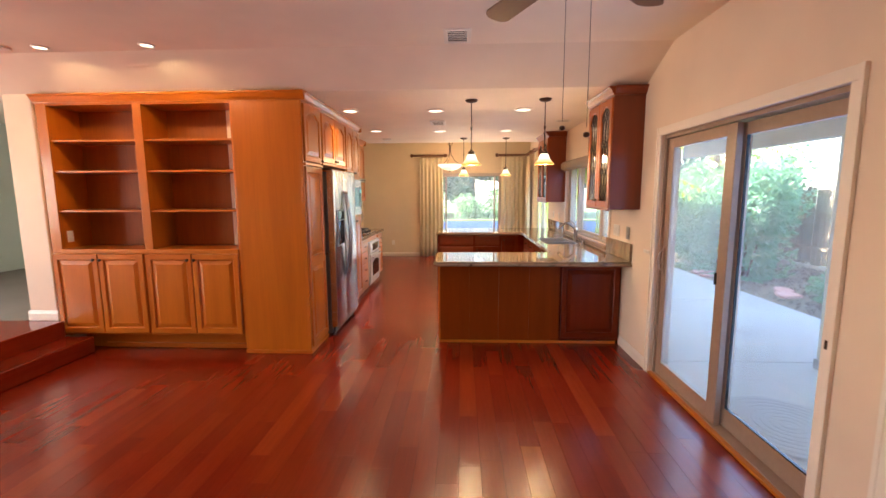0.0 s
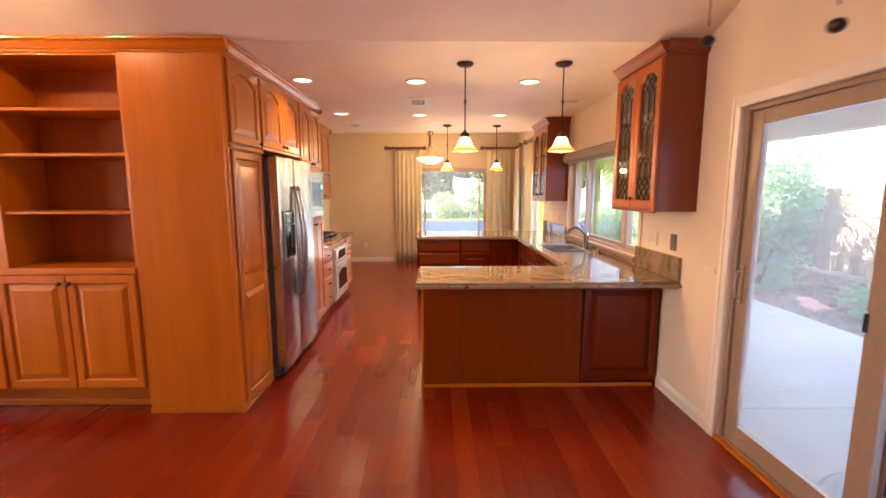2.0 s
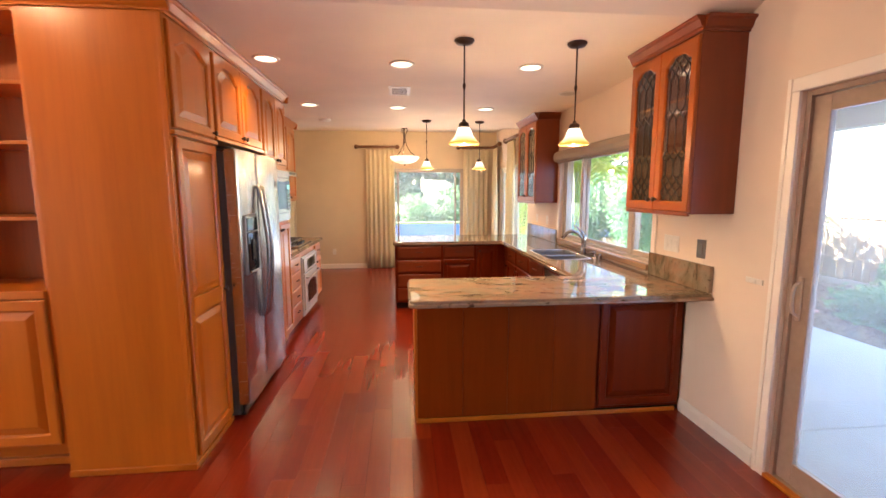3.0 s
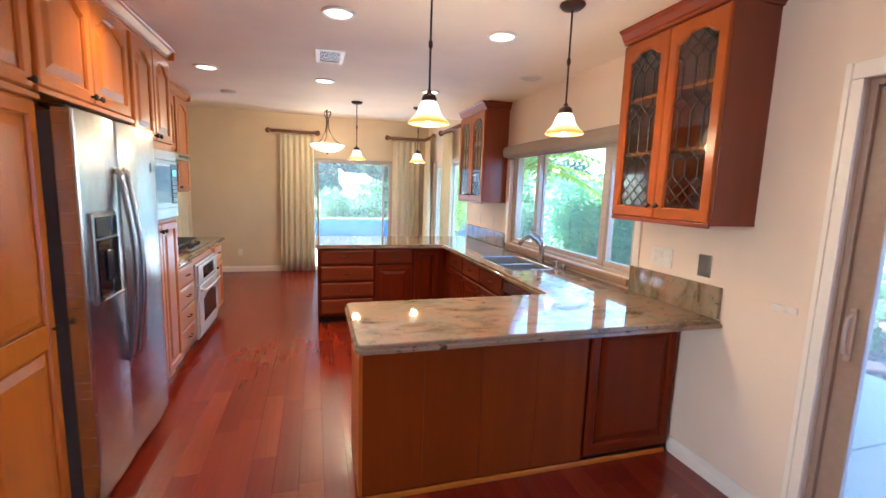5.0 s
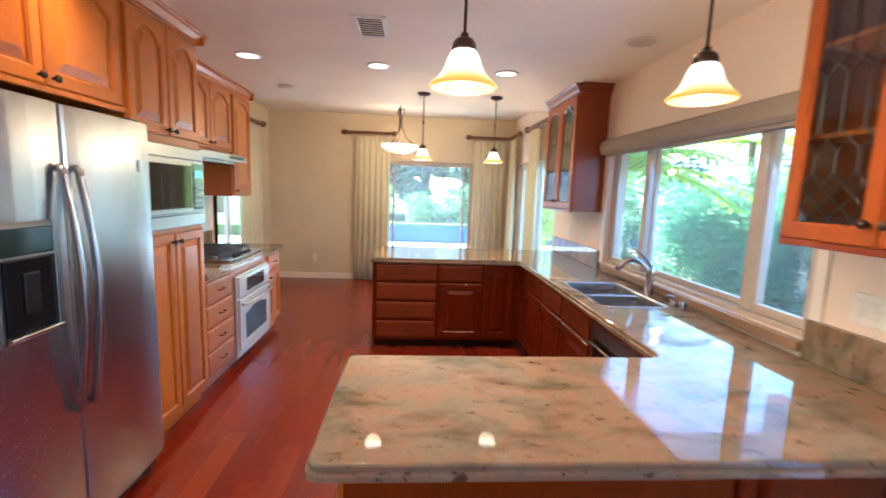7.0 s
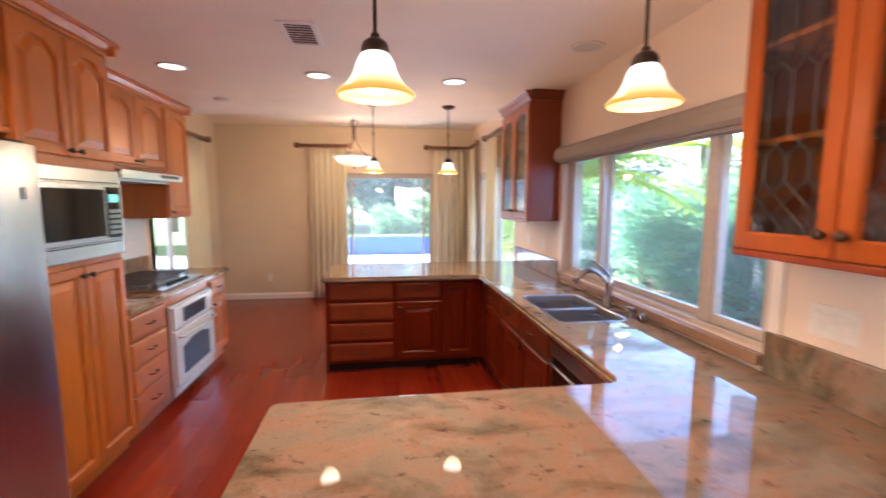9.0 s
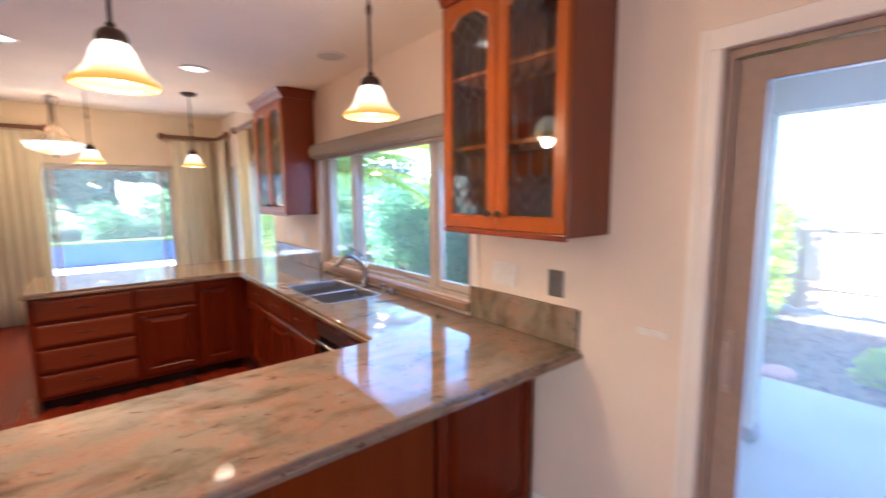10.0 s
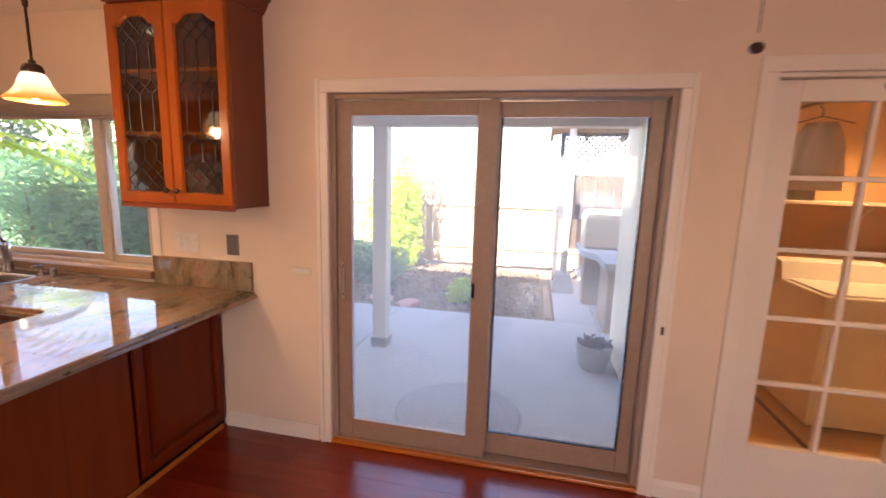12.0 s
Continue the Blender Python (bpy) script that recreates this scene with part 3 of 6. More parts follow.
part("meeting_stile", box(0.795, 0.895, 0.012, 0.052, 0.03, 1.955, 0.004), VINYL, door)
bm = box(-0.012, 0.012, -0.012, 0.0, -0.11, 0.11, 0.004)
tube([(0, -0.008, -0.085), (0, -0.035, -0.07), (0, -0.045, -0.03), (0, -0.045, 0.03), (0, -0.035, 0.07), (0, -0.008, 0.085)], 0.008, 8, bm)
part("handle", bm, plain("tan_enamel", (0.44, 0.32, 0.24), 0.35), s1, "tan pull handle with latch", pose(0.036, -0.018, 0.96))
part("finger_pull", box(-0.008, 0.008, -0.016, 0.0, -0.04, 0.04, 0.004), BLACK, s1, "black finger latch", pose(0.772, -0.018, 0.96))
part("threshold", box(-0.0, 1.695, -0.035, 0.0, 0.002, 0.022, 0.004), CHERRY_X, door, "wooden threshold strip")

# sink window: one wide fixed light between two narrow sliders
win = thing("window_sink", pose(2.03, 7.15, 0.955, 0, 0, FACE_LEFT), "wide almond vinyl kitchen window above the sink", "window")
win["kind"] = "structure"
jamb(5.19, 7.15, 0.955, 1.93, 0.035, 0.10, SASHVINYL, win)
sash(0.52, 0.92, 0.035, SASHVINYL, win, pose(0.035, 0.03, 0.028))
sash(1.06, 0.92, 0.035, SASHVINYL, win, pose(0.53, 0.065, 0.028))
sash(0.36, 0.92, 0.045, SASHVINYL, win, pose(1.565, 0.03, 0.028))
part("mullion", box(0.50, 0.56, 0.002, 0.045, 0.027, 0.94, 0.004), SASHVINYL, win)
part("mullion", box(1.53, 1.60, 0.002, 0.045, 0.027, 0.94, 0.004), SASHVINYL, win)
solo("window_sill", box(1.965, 2.028, 5.20, 7.14, 0.905, 0.953, 0.006), wood("oak_sill", (0.36, 0.22, 0.12), "y", 0.35), "brown wooden ledge under the sink window", "sill", kind="structure")
b = bmesh.new()
box(1.985, 1.9985, 5.135, 5.188, 0.955, 1.98, 0.003, b)
box(1.985, 1.9985, 7.152, 7.205, 0.955, 1.98, 0.003, b)
solo("trim_sink_window", b, TRIM, "white painted window trim", "trim", kind="structure")

# roller shade along the head of the sink window
shade = thing("roller_shade", pose(1.93, 7.18, 1.87, 0, 0, FACE_LEFT), "taupe roller shade rolled up above the sink window", "shade")
bm = loft([[(x, 0.062, 0.0), (x, 0.0, 0.0), (x, -0.02, 0.02), (x, -0.028, 0.06), (x, -0.015, 0.10), (x, 0.01, 0.12), (x, 0.062, 0.12)] for x in (0.0, 2.10)], True, True)
part("valance", bm, SHADE, shade)
part("hem_bar", box(0.03, 2.07, 0.015, 0.03, -0.02, -0.001, 0.003), SHADE, shade)


def glass_door(name, width, h, m, label, leaves_at, mat=WHITEVINYL, stile=0.055):
    d = thing(name, m, label, "door")
    d["kind"] = "structure"
    jamb(0, width, 0, h, 0.04, 0.10, mat, d)
    for i, (a, w) in enumerate(leaves_at):
        sash(w, h - 0.07, stile, mat, d, pose(a, 0.03 + 0.035 * (i % 2), 0.03), glass=HAZY_THIN)
    return d


glass_door("door_dining", 1.47, 1.99, pose(-0.13, BACK + 0.03, 0, 0, 0, 0), "pale framed sliding glass door of the dining area", [(0.03, 0.14), (0.13, 1.20), (1.29, 0.15)], SASHVINYL, 0.035)
glass_door("door_dining_side", 1.86, 1.98, pose(2.03, 10.38, 0, 0, 0, FACE_LEFT), "white framed sliding glass door beside the dining area", [(0.04, 0.92), (0.93, 0.89)])
glass_door("window_dining_west", 1.20, 1.98, pose(-2.03, 8.80, 0, 0, 0, FACE_RIGHT), "white framed glass door on the west side", [(0.04, 0.58), (0.60, 0.56)])

# unseen window, assumed as the source of light from the left
ww = thing("window_west", pose(-7.03, 0.5, 0.9, 0, 0, FACE_RIGHT), "unseen wide white framed window, assumed in the raised room", "window")
ww["kind"] = "structure"
jamb(0.5, 3.5, 0.9, 2.3, 0.04, 0.10, WHITEVINYL, ww)
sash(1.48, 1.33, 0.05, WHITEVINYL, ww, pose(0.04, 0.03, 0.03))
sash(1.46, 1.33, 0.05, WHITEVINYL, ww, pose(1.50, 0.065, 0.03))

# french door into the laundry room: ten lights
fd = thing("door_french", pose(2.035, 1.955, 0.008, 0, 0, FACE_LEFT), "white painted french door with ten glass panes, closed", "door")
fd["kind"] = "structure"
W, H = 0.78, 2.02
b = bmesh.new()
box(0, 0.105, 0, 0.04, 0, H, 0.003, b)
box(W - 0.105, W, 0, 0.04, 0, H, 0.003, b)
box(0.105, W - 0.105, 0, 0.04, 0, 0.32, 0.003, b)
box(0.105, W - 0.105, 0, 0.04, H - 0.09, H, 0.003, b)
part("door_leaf", b, TRIM, fd)
pw, ph = (W - 0.21) / 2, (H - 0.41) / 5
part("glazing_bar", box(W / 2 - 0.011, W / 2 + 0.011, 0.004, 0.036, 0.32, H - 0.09, 0.004), TRIM, fd)
for k in range(1, 5):
    part("glazing_bar", box(0.105, W - 0.105, 0.006, 0.034, 0.32 + ph * k - 0.011, 0.32 + ph * k + 0.011, 0.004), TRIM, fd)
for i in range(2):
    for k in range(5):
        g = part("pane", box(0.106 + pw * i, 0.104 + pw * (i + 1), 0.018, 0.022, 0.321 + ph * k, 0.319 + ph * (k + 1)), GLASS, fd, "clear glass pane")
        g.visible_shadow = False
bm = lathe([(0.0001, 0), (0.028, 0), (0.028, 0.008), (0.010, 0.014), (0.010, 0.035), (0.026, 0.045), (0.028, 0.058), (0.018, 0.068), (0.0001, 0.07)], 16)
part("knob", bm, NICKEL, fd, "satin nickel door knob", pose(W - 0.055, 0, 0.95, 90, 0, 0), True)
b = bmesh.new()
box(2.0, 2.14, 1.957, 1.974, 0, 2.03, 0.002, b)
box(2.0, 2.14, 1.156, 1.173, 0, 2.03, 0.002, b)
box(2.0, 2.14, 1.156, 1.974, 2.031, 2.049, 0.002, b)
solo("jamb_french_door", b, TRIM, "white painted door jamb", "trim", kind="structure")
solo("bolt_plate", box(1.978, 1.9835, 2.300, 2.312, 0.86, 0.90, 0.001), BRONZE, "small dark strike plate on the door casing", "fitting")

# ---- bookcase wall ----
bc = thing("bookcase", pose(-3.57, 4.40, 0.0), "built-in cherry bookcase with six open bays above panelled doors", "bookcase")
BW, BT = 1.862, 2.385
part("side_panel", box(0, 0.10, 0, 0.37, 0.16, BT, 0.003), CHERRY, bc)
part("divider", box(0.925, 1.01, 0, 0.37, 0.98, BT, 0.003), CHERRY, bc)
part("side_panel", box(1.842, BW, 0, 0.37, 0.16, BT, 0.003), CHERRY, bc)
part("back_panel", box(0.10, 1.842, 0.352, 0.37, 0.98, BT, 0), CHERRY_IN, bc)
part("top_rail", box(0.10, 1.842, 0.002, 0.352, BT - 0.02, BT, 0.003), CHERRY_X, bc)
part("lower_case", box(0.10, 1.842, 0.002, 0.37, 0.17, 0.98, 0.003), CHERRY, bc)
part("counter_ledge", box(0.095, 1.845, -0.018, 0.352, 0.981, 1.022, 0.004), CHERRY_X, bc)
for z in (1.375, 1.75, 2.035):
    for a, c in ((0.101, 0.924), (1.011, 1.841)):
        part("shelf", box(a, c, 0.02, 0.351, z, z + 0.02, 0.003), CHERRY_X, bc)
for x, w, side in ((0.004, 0.448, 1), (0.458, 0.448, 0), (0.930, 0.452, 1), (1.388, 0.452, 0)):
    cab_door(bc, x, 0.19, w, 0.785, 0.0, knob=(w - 0.03 if side else 0.03, 0.73))
part("crown", crown(BW + 0.02), CHERRY_X, bc, "", pose(-0.01, 0.002, BT - 0.002))
part("toe_board", box(0.12, BW - 0.002, 0.135, 0.155, 0.0, 0.168), CHERRY_X, bc)
part("base_trim", box(0.34, BW - 0.002, 0.105, 0.134, 0.0, 0.05, 0.008), CHERRY_X, bc)
solo("switch_plate", box(-3.475, -3.469, 4.47, 4.54, 1.08, 1.19, 0.002), WHITEPL, "small white switch plate inside the bookcase", "switch")

# ---- cabinets of the west run (fronts look towards +x) ----
FX = -1.065


def run_unit(name, y0, label, x=FX):
    return thing(name, pose(x, y0, 0.0, 0, 0, FACE_RIGHT), label, "cabinet")


def crown_on(u, w, z=2.385, ends=0.0):
    part("crown", crown(w), CHERRY_X, u, "", pose(0, 0.002, z - 0.002))


pan = run_unit("pantry_cabinet", 4.39, "tall cherry pantry cabinet with arched upper door")
part("body", box(0, 0.52, 0, 0.641, 0.0, 2.384, 0.003), CHERRY, pan)
cab_door(pan, 0.03, 1.84, 0.47, 0.52, rise=0.05, knob=(0.44, 0.03))
cab_door(pan, 0.03, 0.06, 0.47, 1.735, knob=(0.445, 0.85), two=0.83)
part("bead", box(0.0, 0.52, -0.028, 0.0, 1.803, 1.828, 0.006), CHERRY_X, pan)
crown_on(pan, 0.52)
part("end_crown", crown(0.69), CHERRY_X, pan, "", pose(0.002, 0.643, 2.383, 0, 0, -90))
part("base_trim", box(-0.012, 0.0, -0.012, 0.641, 0.0, 0.035, 0.005), CHERRY_X, pan)
part("base_trim", box(0.0, 0.52, -0.012, 0.0, 0.0, 0.035, 0.005), CHERRY_X, pan)
part("corner_post", box(-0.004, 0.022, -0.004, 0.022, 0.036, 2.383, 0.003), CHERRY, pan)

fc = run_unit("over_fridge_cabinet", 4.91, "cherry wall cabinet with two arched doors above the refrigerator")
part("body", box(0.001, 0.929, 0, 0.69, 1.84, 2.384, 0.003), CHERRY, fc)
cab_door(fc, 0.025, 1.865, 0.435, 0.495, rise=0.06, knob=(0.405, 0.03))
cab_door(fc, 0.467, 1.865, 0.435, 0.495, rise=0.06, knob=(0.03, 0.03))
part("bead", box(0.0, 0.929, -0.024, 0.0, 1.835, 1.86, 0.006), CHERRY_X, fc)
crown_on(fc, 0.93)

tall = run_unit("oven_tower_cabinet", 5.84, "tall cherry cabinet round a built-in microwave")
part("body", box(0.001, 0.739, 0, 0.69, 0.10, 2.384, 0.003), CHERRY, tall)
for x, kx in ((0.025, 0.31), (0.375, 0.03)):
    cab_door(tall, x, 1.775, 0.34, 0.585, rise=0.06, knob=(kx, 0.03))
    cab_door(tall, x, 0.115, 0.34, 1.10, knob=(kx, 1.05))
part("toe_board", box(0.0, 0.739, 0.05, 0.07, 0.0, 0.099), CHERRY_X, tall)
crown_on(tall, 0.74)
part("end_crown", crown(0.40), CHERRY_X, tall, "", pose(0.739, -0.05, 2.383, 0, 0, 90))

mw = thing("microwave", pose(FX + 0.004, 5.87, 1.245, 0, 0, FACE_RIGHT), "built-in stainless steel microwave with dark glass door", "microwave")
part("surround", box(0, 0.70, -0.024, -0.002, 0, 0.48, 0.006), STEEL, mw)
part("door_frame", box(0.03, 0.67, -0.036, -0.0245, 0.085, 0.40, 0.005), STEEL, mw)
part("door_window", box(0.055, 0.51, -0.040, -0.0365, 0.115, 0.37, 0.002), BLACKGLASS, mw, "dark reflective glass")
part("control_panel", box(0.53, 0.655, -0.040, -0.0365, 0.10, 0.385, 0.002), BLACKGLASS, mw)
for k in range(5):
    for i in range(3):
        part("key", box(0.545 + i * 0.034, 0.57 + i * 0.034, -0.042, -0.0402, 0.12 + k * 0.03, 0.14 + k * 0.03), STEEL_DARK, mw)
part("display", box(0.55, 0.635, -0.0415, -0.0402, 0.30, 0.345), glow("display_green", (0.1, 0.3, 0.25), 0.3), mw)
part("seam", box(0.03, 0.67, -0.0262, -0.0242, 0.072, 0.078), BLACK, mw)
part("seam", box(0.03, 0.67, -0.0262, -0.0242, 0.406, 0.412), BLACK, mw)

# refrigerator, side by side
fr = thing("refrigerator", pose(-0.945, 4.92, 0.0, 0, 0, FACE_RIGHT), "stainless steel side-by-side refrigerator with water dispenser", "refrigerator")
FW = 0.905
part("case", box(0.008, FW - 0.008, 0.075, 0.80, 0.02, 1.77, 0.004), plain("dark_grey_enamel", (0.10, 0.10, 0.10), 0.4), fr)


def curved_leaf(w, z0, z1, t=0.07, bow=0.012):
    loops = []
    for u in (0.0, 0.008, 0.03, 0.12, 0.25, 0.4, 0.6, 0.75, 0.88, 0.97, 0.992, 1.0):
        yb = -bow * (1 - (2 * u - 1) ** 2) + (0.010 if u in (0.0, 1.0) else 0.003 if u in (0.008, 0.992) else 0.0)
        loops.append([(w * u, t, z0), (w * u, yb, z0), (w * u, yb, z1), (w * u, t, z1)])
    return loft(loops, True, True)


lw = 0.365
ld = part("freezer_door", curved_leaf(lw, 0.10, 1.785), STEEL, fr, "", pose(0, 0, 0))
rd = part("fridge_door", curved_leaf(FW - lw - 0.008, 0.10, 1.785), STEEL, fr, "", pose(lw + 0.008, 0, 0))
for d, x in ((ld, lw - 0.035), (rd, 0.035)):
    pts = [(x, -0.010, 0.62), (x, -0.030, 0.64)] + [(x, -0.030 - 0.04 * math.sin(math.pi * u), 0.66 + 0.86 * u) for u in [i / 14 for i in range(15)]] + [(x, -0.030, 1.54), (x, -0.010, 1.56)]
    part("handle", tube(pts, 0.015, 10), NICKEL, d, "long bowed steel handle", None, True)
dp = part("dispenser", box(0.045, 0.285, -0.020, 0.01, 0.97, 1.37, 0.012), STEEL_DARK, ld, "water and ice dispenser")
part("dispenser_bay", box(0.065, 0.265, -0.0245, -0.0205, 1.00, 1.25, 0.006), BLACKGLASS, dp)
part("dispenser_panel", box(0.065, 0.265, -0.0245, -0.0205, 1.26, 1.35, 0.004), plain("dark_green_display", (0.02, 0.035, 0.03), 0.1), dp)
part("dispenser_paddle", box(0.13, 0.20, -0.030, -0.025, 1.06, 1.20, 0.006), BLACK, dp)
part("drip_tray", box(0.06, 0.27, -0.045, -0.021, 0.985, 1.0, 0.005), STEEL, dp)
part("kick_grille", box(0.02, FW - 0.02, 0.04, 0.06, 0.025, 0.095, 0.003), BLACK, fr)
part("badge", box(0.42, 0.44, -0.014, -0.004, 1.56, 1.61, 0.002), STEEL_DARK, rd, "small badge")
for x in (0.05, FW - 0.09):
    part("foot", box(x, x + 0.04, 0.05, 0.09, 0.0, 0.022), BLACK, fr)
part("hinge_cover", box(0.02, 0.10, 0.03, 0.12, 1.787, 1.802, 0.004), BLACK, fr)
part("hinge_cover", box(FW - 0.10, FW - 0.02, 0.03, 0.12, 1.787, 1.802, 0.004), BLACK, fr)

# base cabinets beyond the tower
dbase = run_unit("drawer_cabinet", 6.585, "cherry base cabinet with four drawers", -1.09)
part("body", box(0.001, 0.504, 0, 0.67, 0.10, 0.845, 0.003), CHERRY, dbase)
for k, (z, h) in enumerate(((0.125, 0.165), (0.30, 0.165), (0.475, 0.165), (0.65, 0.165))):
    drawer_front(dbase, 0.03, z, 0.45, h)
part("toe_board", box(0.0, 0.504, 0.05, 0.07, 0.0, 0.099), CHERRY_X, dbase)
ob_ = run_unit("oven_base_cabinet", 7.09, "cherry base cabinet that holds the oven", -1.09)
part("body", box(0.001, 0.789, 0.004, 0.67, 0.10, 0.845, 0.003), CHERRY, ob_)
part("toe_board", box(0.0, 0.789, 0.05, 0.07, 0.0, 0.099), CHERRY_X, ob_)
eb = run_unit("end_base_cabinet", 7.88, "narrow cherry base cabinet with drawer and door", -1.09)
part("body", box(0.001, 0.419, 0, 0.67, 0.10, 0.845, 0.003), CHERRY, eb)
drawer_front(eb, 0.03, 0.66, 0.36, 0.15)
cab_door(eb, 0.03, 0.12, 0.36, 0.52, knob=(0.03, 0.47))
part("toe_board", box(0.0, 0.419, 0.05, 0.07, 0.0, 0.099), CHERRY_X, eb)

ov = thing("wall_oven", pose(-1.086, 7.105, 0.07, 0, 0, FACE_RIGHT), "white and steel built-in oven under the cooktop", "oven")
OVENW = plain("oven_white_steel", (0.74, 0.74, 0.72), 0.22, 0.35)
part("frame", box(0, 0.76, -0.022, 0.0, 0, 0.70, 0.004), OVENW, ov)
od = part("door", box(0.015, 0.745, -0.045, -0.0225, 0.07, 0.50, 0.008), OVENW, ov)
bm = loft([[(x, y, z) for x, z in arch(0.13, 0.63, 0.14, 0.39, 0.035)] for y in (-0.0455, -0.048)], True, True)
part("window", bm, BLACKGLASS, od, "dark oven window with arched top")
part("handle", tube([(0.05, -0.046, 0.455), (0.06, -0.085, 0.455), (0.38, -0.095, 0.46), (0.70, -0.085, 0.455), (0.71, -0.046, 0.455)], 0.011, 8), OVENW, od, "", None, True)
cp = part("control_panel", box(0.015, 0.745, -0.042, -0.0225, 0.515, 0.685, 0.006), OVENW, ov)
part("display", box(0.17, 0.59, -0.045, -0.0425, 0.545, 0.655, 0.003), BLACKGLASS, cp)
part("lower_vent", box(0.02, 0.74, -0.032, -0.0225, 0.01, 0.055, 0.004), OVENW, ov)


# ---- worktops ----
def rounded(outline, radii):
    """Polygon with rounded corners."""
    out, k = [], len(outline)
    for i, p in enumerate(outline):
        r = radii.get(i, 0.0)
        a, b, c = Vector(outline[i - 1]), Vector(p), Vector(outline[(i + 1) % k])
        if r <= 0:
            out.append(tuple(b))
            continue
        u, v = (a - b).normalized(), (c - b).normalized()
        p0, p1 = b + u * r, b + v * r
        for j in range(6):
            t = j / 5
            out.append(tuple((1 - t) ** 2 * p0 + 2 * t * (1 - t) * b + t * t * p1))
    return out


def offset(outline, d):
    """The outline moved inwards by d (it runs anticlockwise)."""
    k, out = len(outline), []
    for i in range(k):
        a, b, c = (Vector(outline[j % k]) for j in (i - 1, i, i + 1))
        e, f = (b - a).normalized(), (c - b).normalized()
        n1, n2 = Vector((-e.y, e.x)), Vector((-f.y, f.x))
        m = (n1 + n2)
        m = m / max(0.3, m.dot(n1)) if m.length > 1e-6 else n1
        out.append(tuple(b + m * d))
    return out


def worktop_layer(outline, z0, z1, prof, hole=None):
    bm = loft([[(x, y, z0 + dz) for x, y in offset(outline, d)] for d, dz in prof], False, False)
    top = [v for v in bm.verts if abs(v.co.z - z1) < 1e-6]
    low = [v for v in bm.verts if abs(v.co.z - z0) < 1e-6]
    hole_t = hole_b = []
    if hole:
        hb = loft([[(x, y, z) for x, y in hole] for z in (z0, z1)], False, False, bm)
        hole_t = [v for v in bm.verts if abs(v.co.z - z1) < 1e-6 and v not in set(top)]
        hole_b = [v for v in bm.verts if abs(v.co.z - z0) < 1e-6 and v not in set(low)]
    for group in (top + list(hole_t), low + list(hole_b)):
        s = set(group)
        edges = [e for e in bm.edges if e.verts[0] in s and e.verts[1] in s]
        bmesh.ops.triangle_fill(bm, edges=edges, use_beauty=True)
    return bm


CT = 0.885
main = rounded([(0.115, 4.495), (1.998, 4.495), (1.998, 8.42), (-0.035, 8.42), (-0.035, 7.545), (1.37, 7.545), (1.37, 5.19), (0.115, 5.19)], {0: 0.05, 3: 0.05, 4: 0.05, 5: 0.03, 6: 0.05, 7: 0.05})
SINK = rounded([(1.475, 5.95), (1.87, 5.95), (1.87, 6.63), (1.475, 6.63)], {0: 0.06, 1: 0.06, 2: 0.06, 3: 0.06})


def worktop(name, outline, thick, label, hole=None):
    """A stone slab on a rounded edge band."""
    t = thing(name, pose(0, 0, 0), label, "worktop")
    z0, zm = CT - thick, CT - thick + 0.0265
    part("edge_band", worktop_layer(outline, z0, zm, [(0.012, 0.0), (0.0, 0.006), (0.0, 0.021), (0.007, 0.0265)], hole), GRANITE, t, "rounded lower edge of the stone")
    k = CT - zm - 0.0005
    part("slab", worktop_layer(outline, zm + 0.0005, CT, [(0.009, 0.0), (0.009, k - 0.006), (0.013, k - 0.001), (0.018, k)], hole), GRANITE, t)
    return t


worktop("worktop", main, 0.045, "polished beige granite worktop with grey-green veins", SINK)
worktop("cooktop_worktop", [(-1.795, 6.582), (-1.045, 6.582), (-1.045, 8.325), (-1.795, 8.325)], 0.04, "polished beige granite worktop round the cooktop")
solo("backsplash", box(1.972, 1.998, 4.515, 5.185, CT + 0.001, 1.055, 0.004), GRANITE, "granite upstand on the worktop beside the window", "backsplash")
solo("backsplash", box(1.972, 1.998, 7.20, 8.40, CT + 0.001, 1.055, 0.004), GRANITE, "granite upstand on the worktop under the glass cabinet", "backsplash")
solo("backsplash", box(-1.798, -1.772, 6.59, 8.31, CT + 0.001, 1.02, 0.004), GRANITE, "granite upstand behind the cooktop", "backsplash")
solo("splash_panel", box(-1.798, -1.790, 7.0, 8.30, 1.022, 1.66, 0.002), ENAMEL, "white splash panel behind the cooktop", "panel")

# cooktop with grates
ck = thing("cooktop", pose(-1.40, 7.48, CT + 0.001), "gas cooktop with black cast iron grates", "cooktop")
part("tray", box(-0.26, 0.30, -0.38, 0.38, 0, 0.014, 0.006), STEEL, ck)
for gx, gy in ((-0.11, -0.22), (-0.11, 0.22), (0.11, -0.22), (0.11, 0.22)):
    part("burner", lathe([(0.0001, 0.02), (0.025, 0.022), (0.03, 0.03), (0.045, 0.028), (0.05, 0.0142)], 16), IRON, ck, "", pose(gx, gy, 0.0), True)
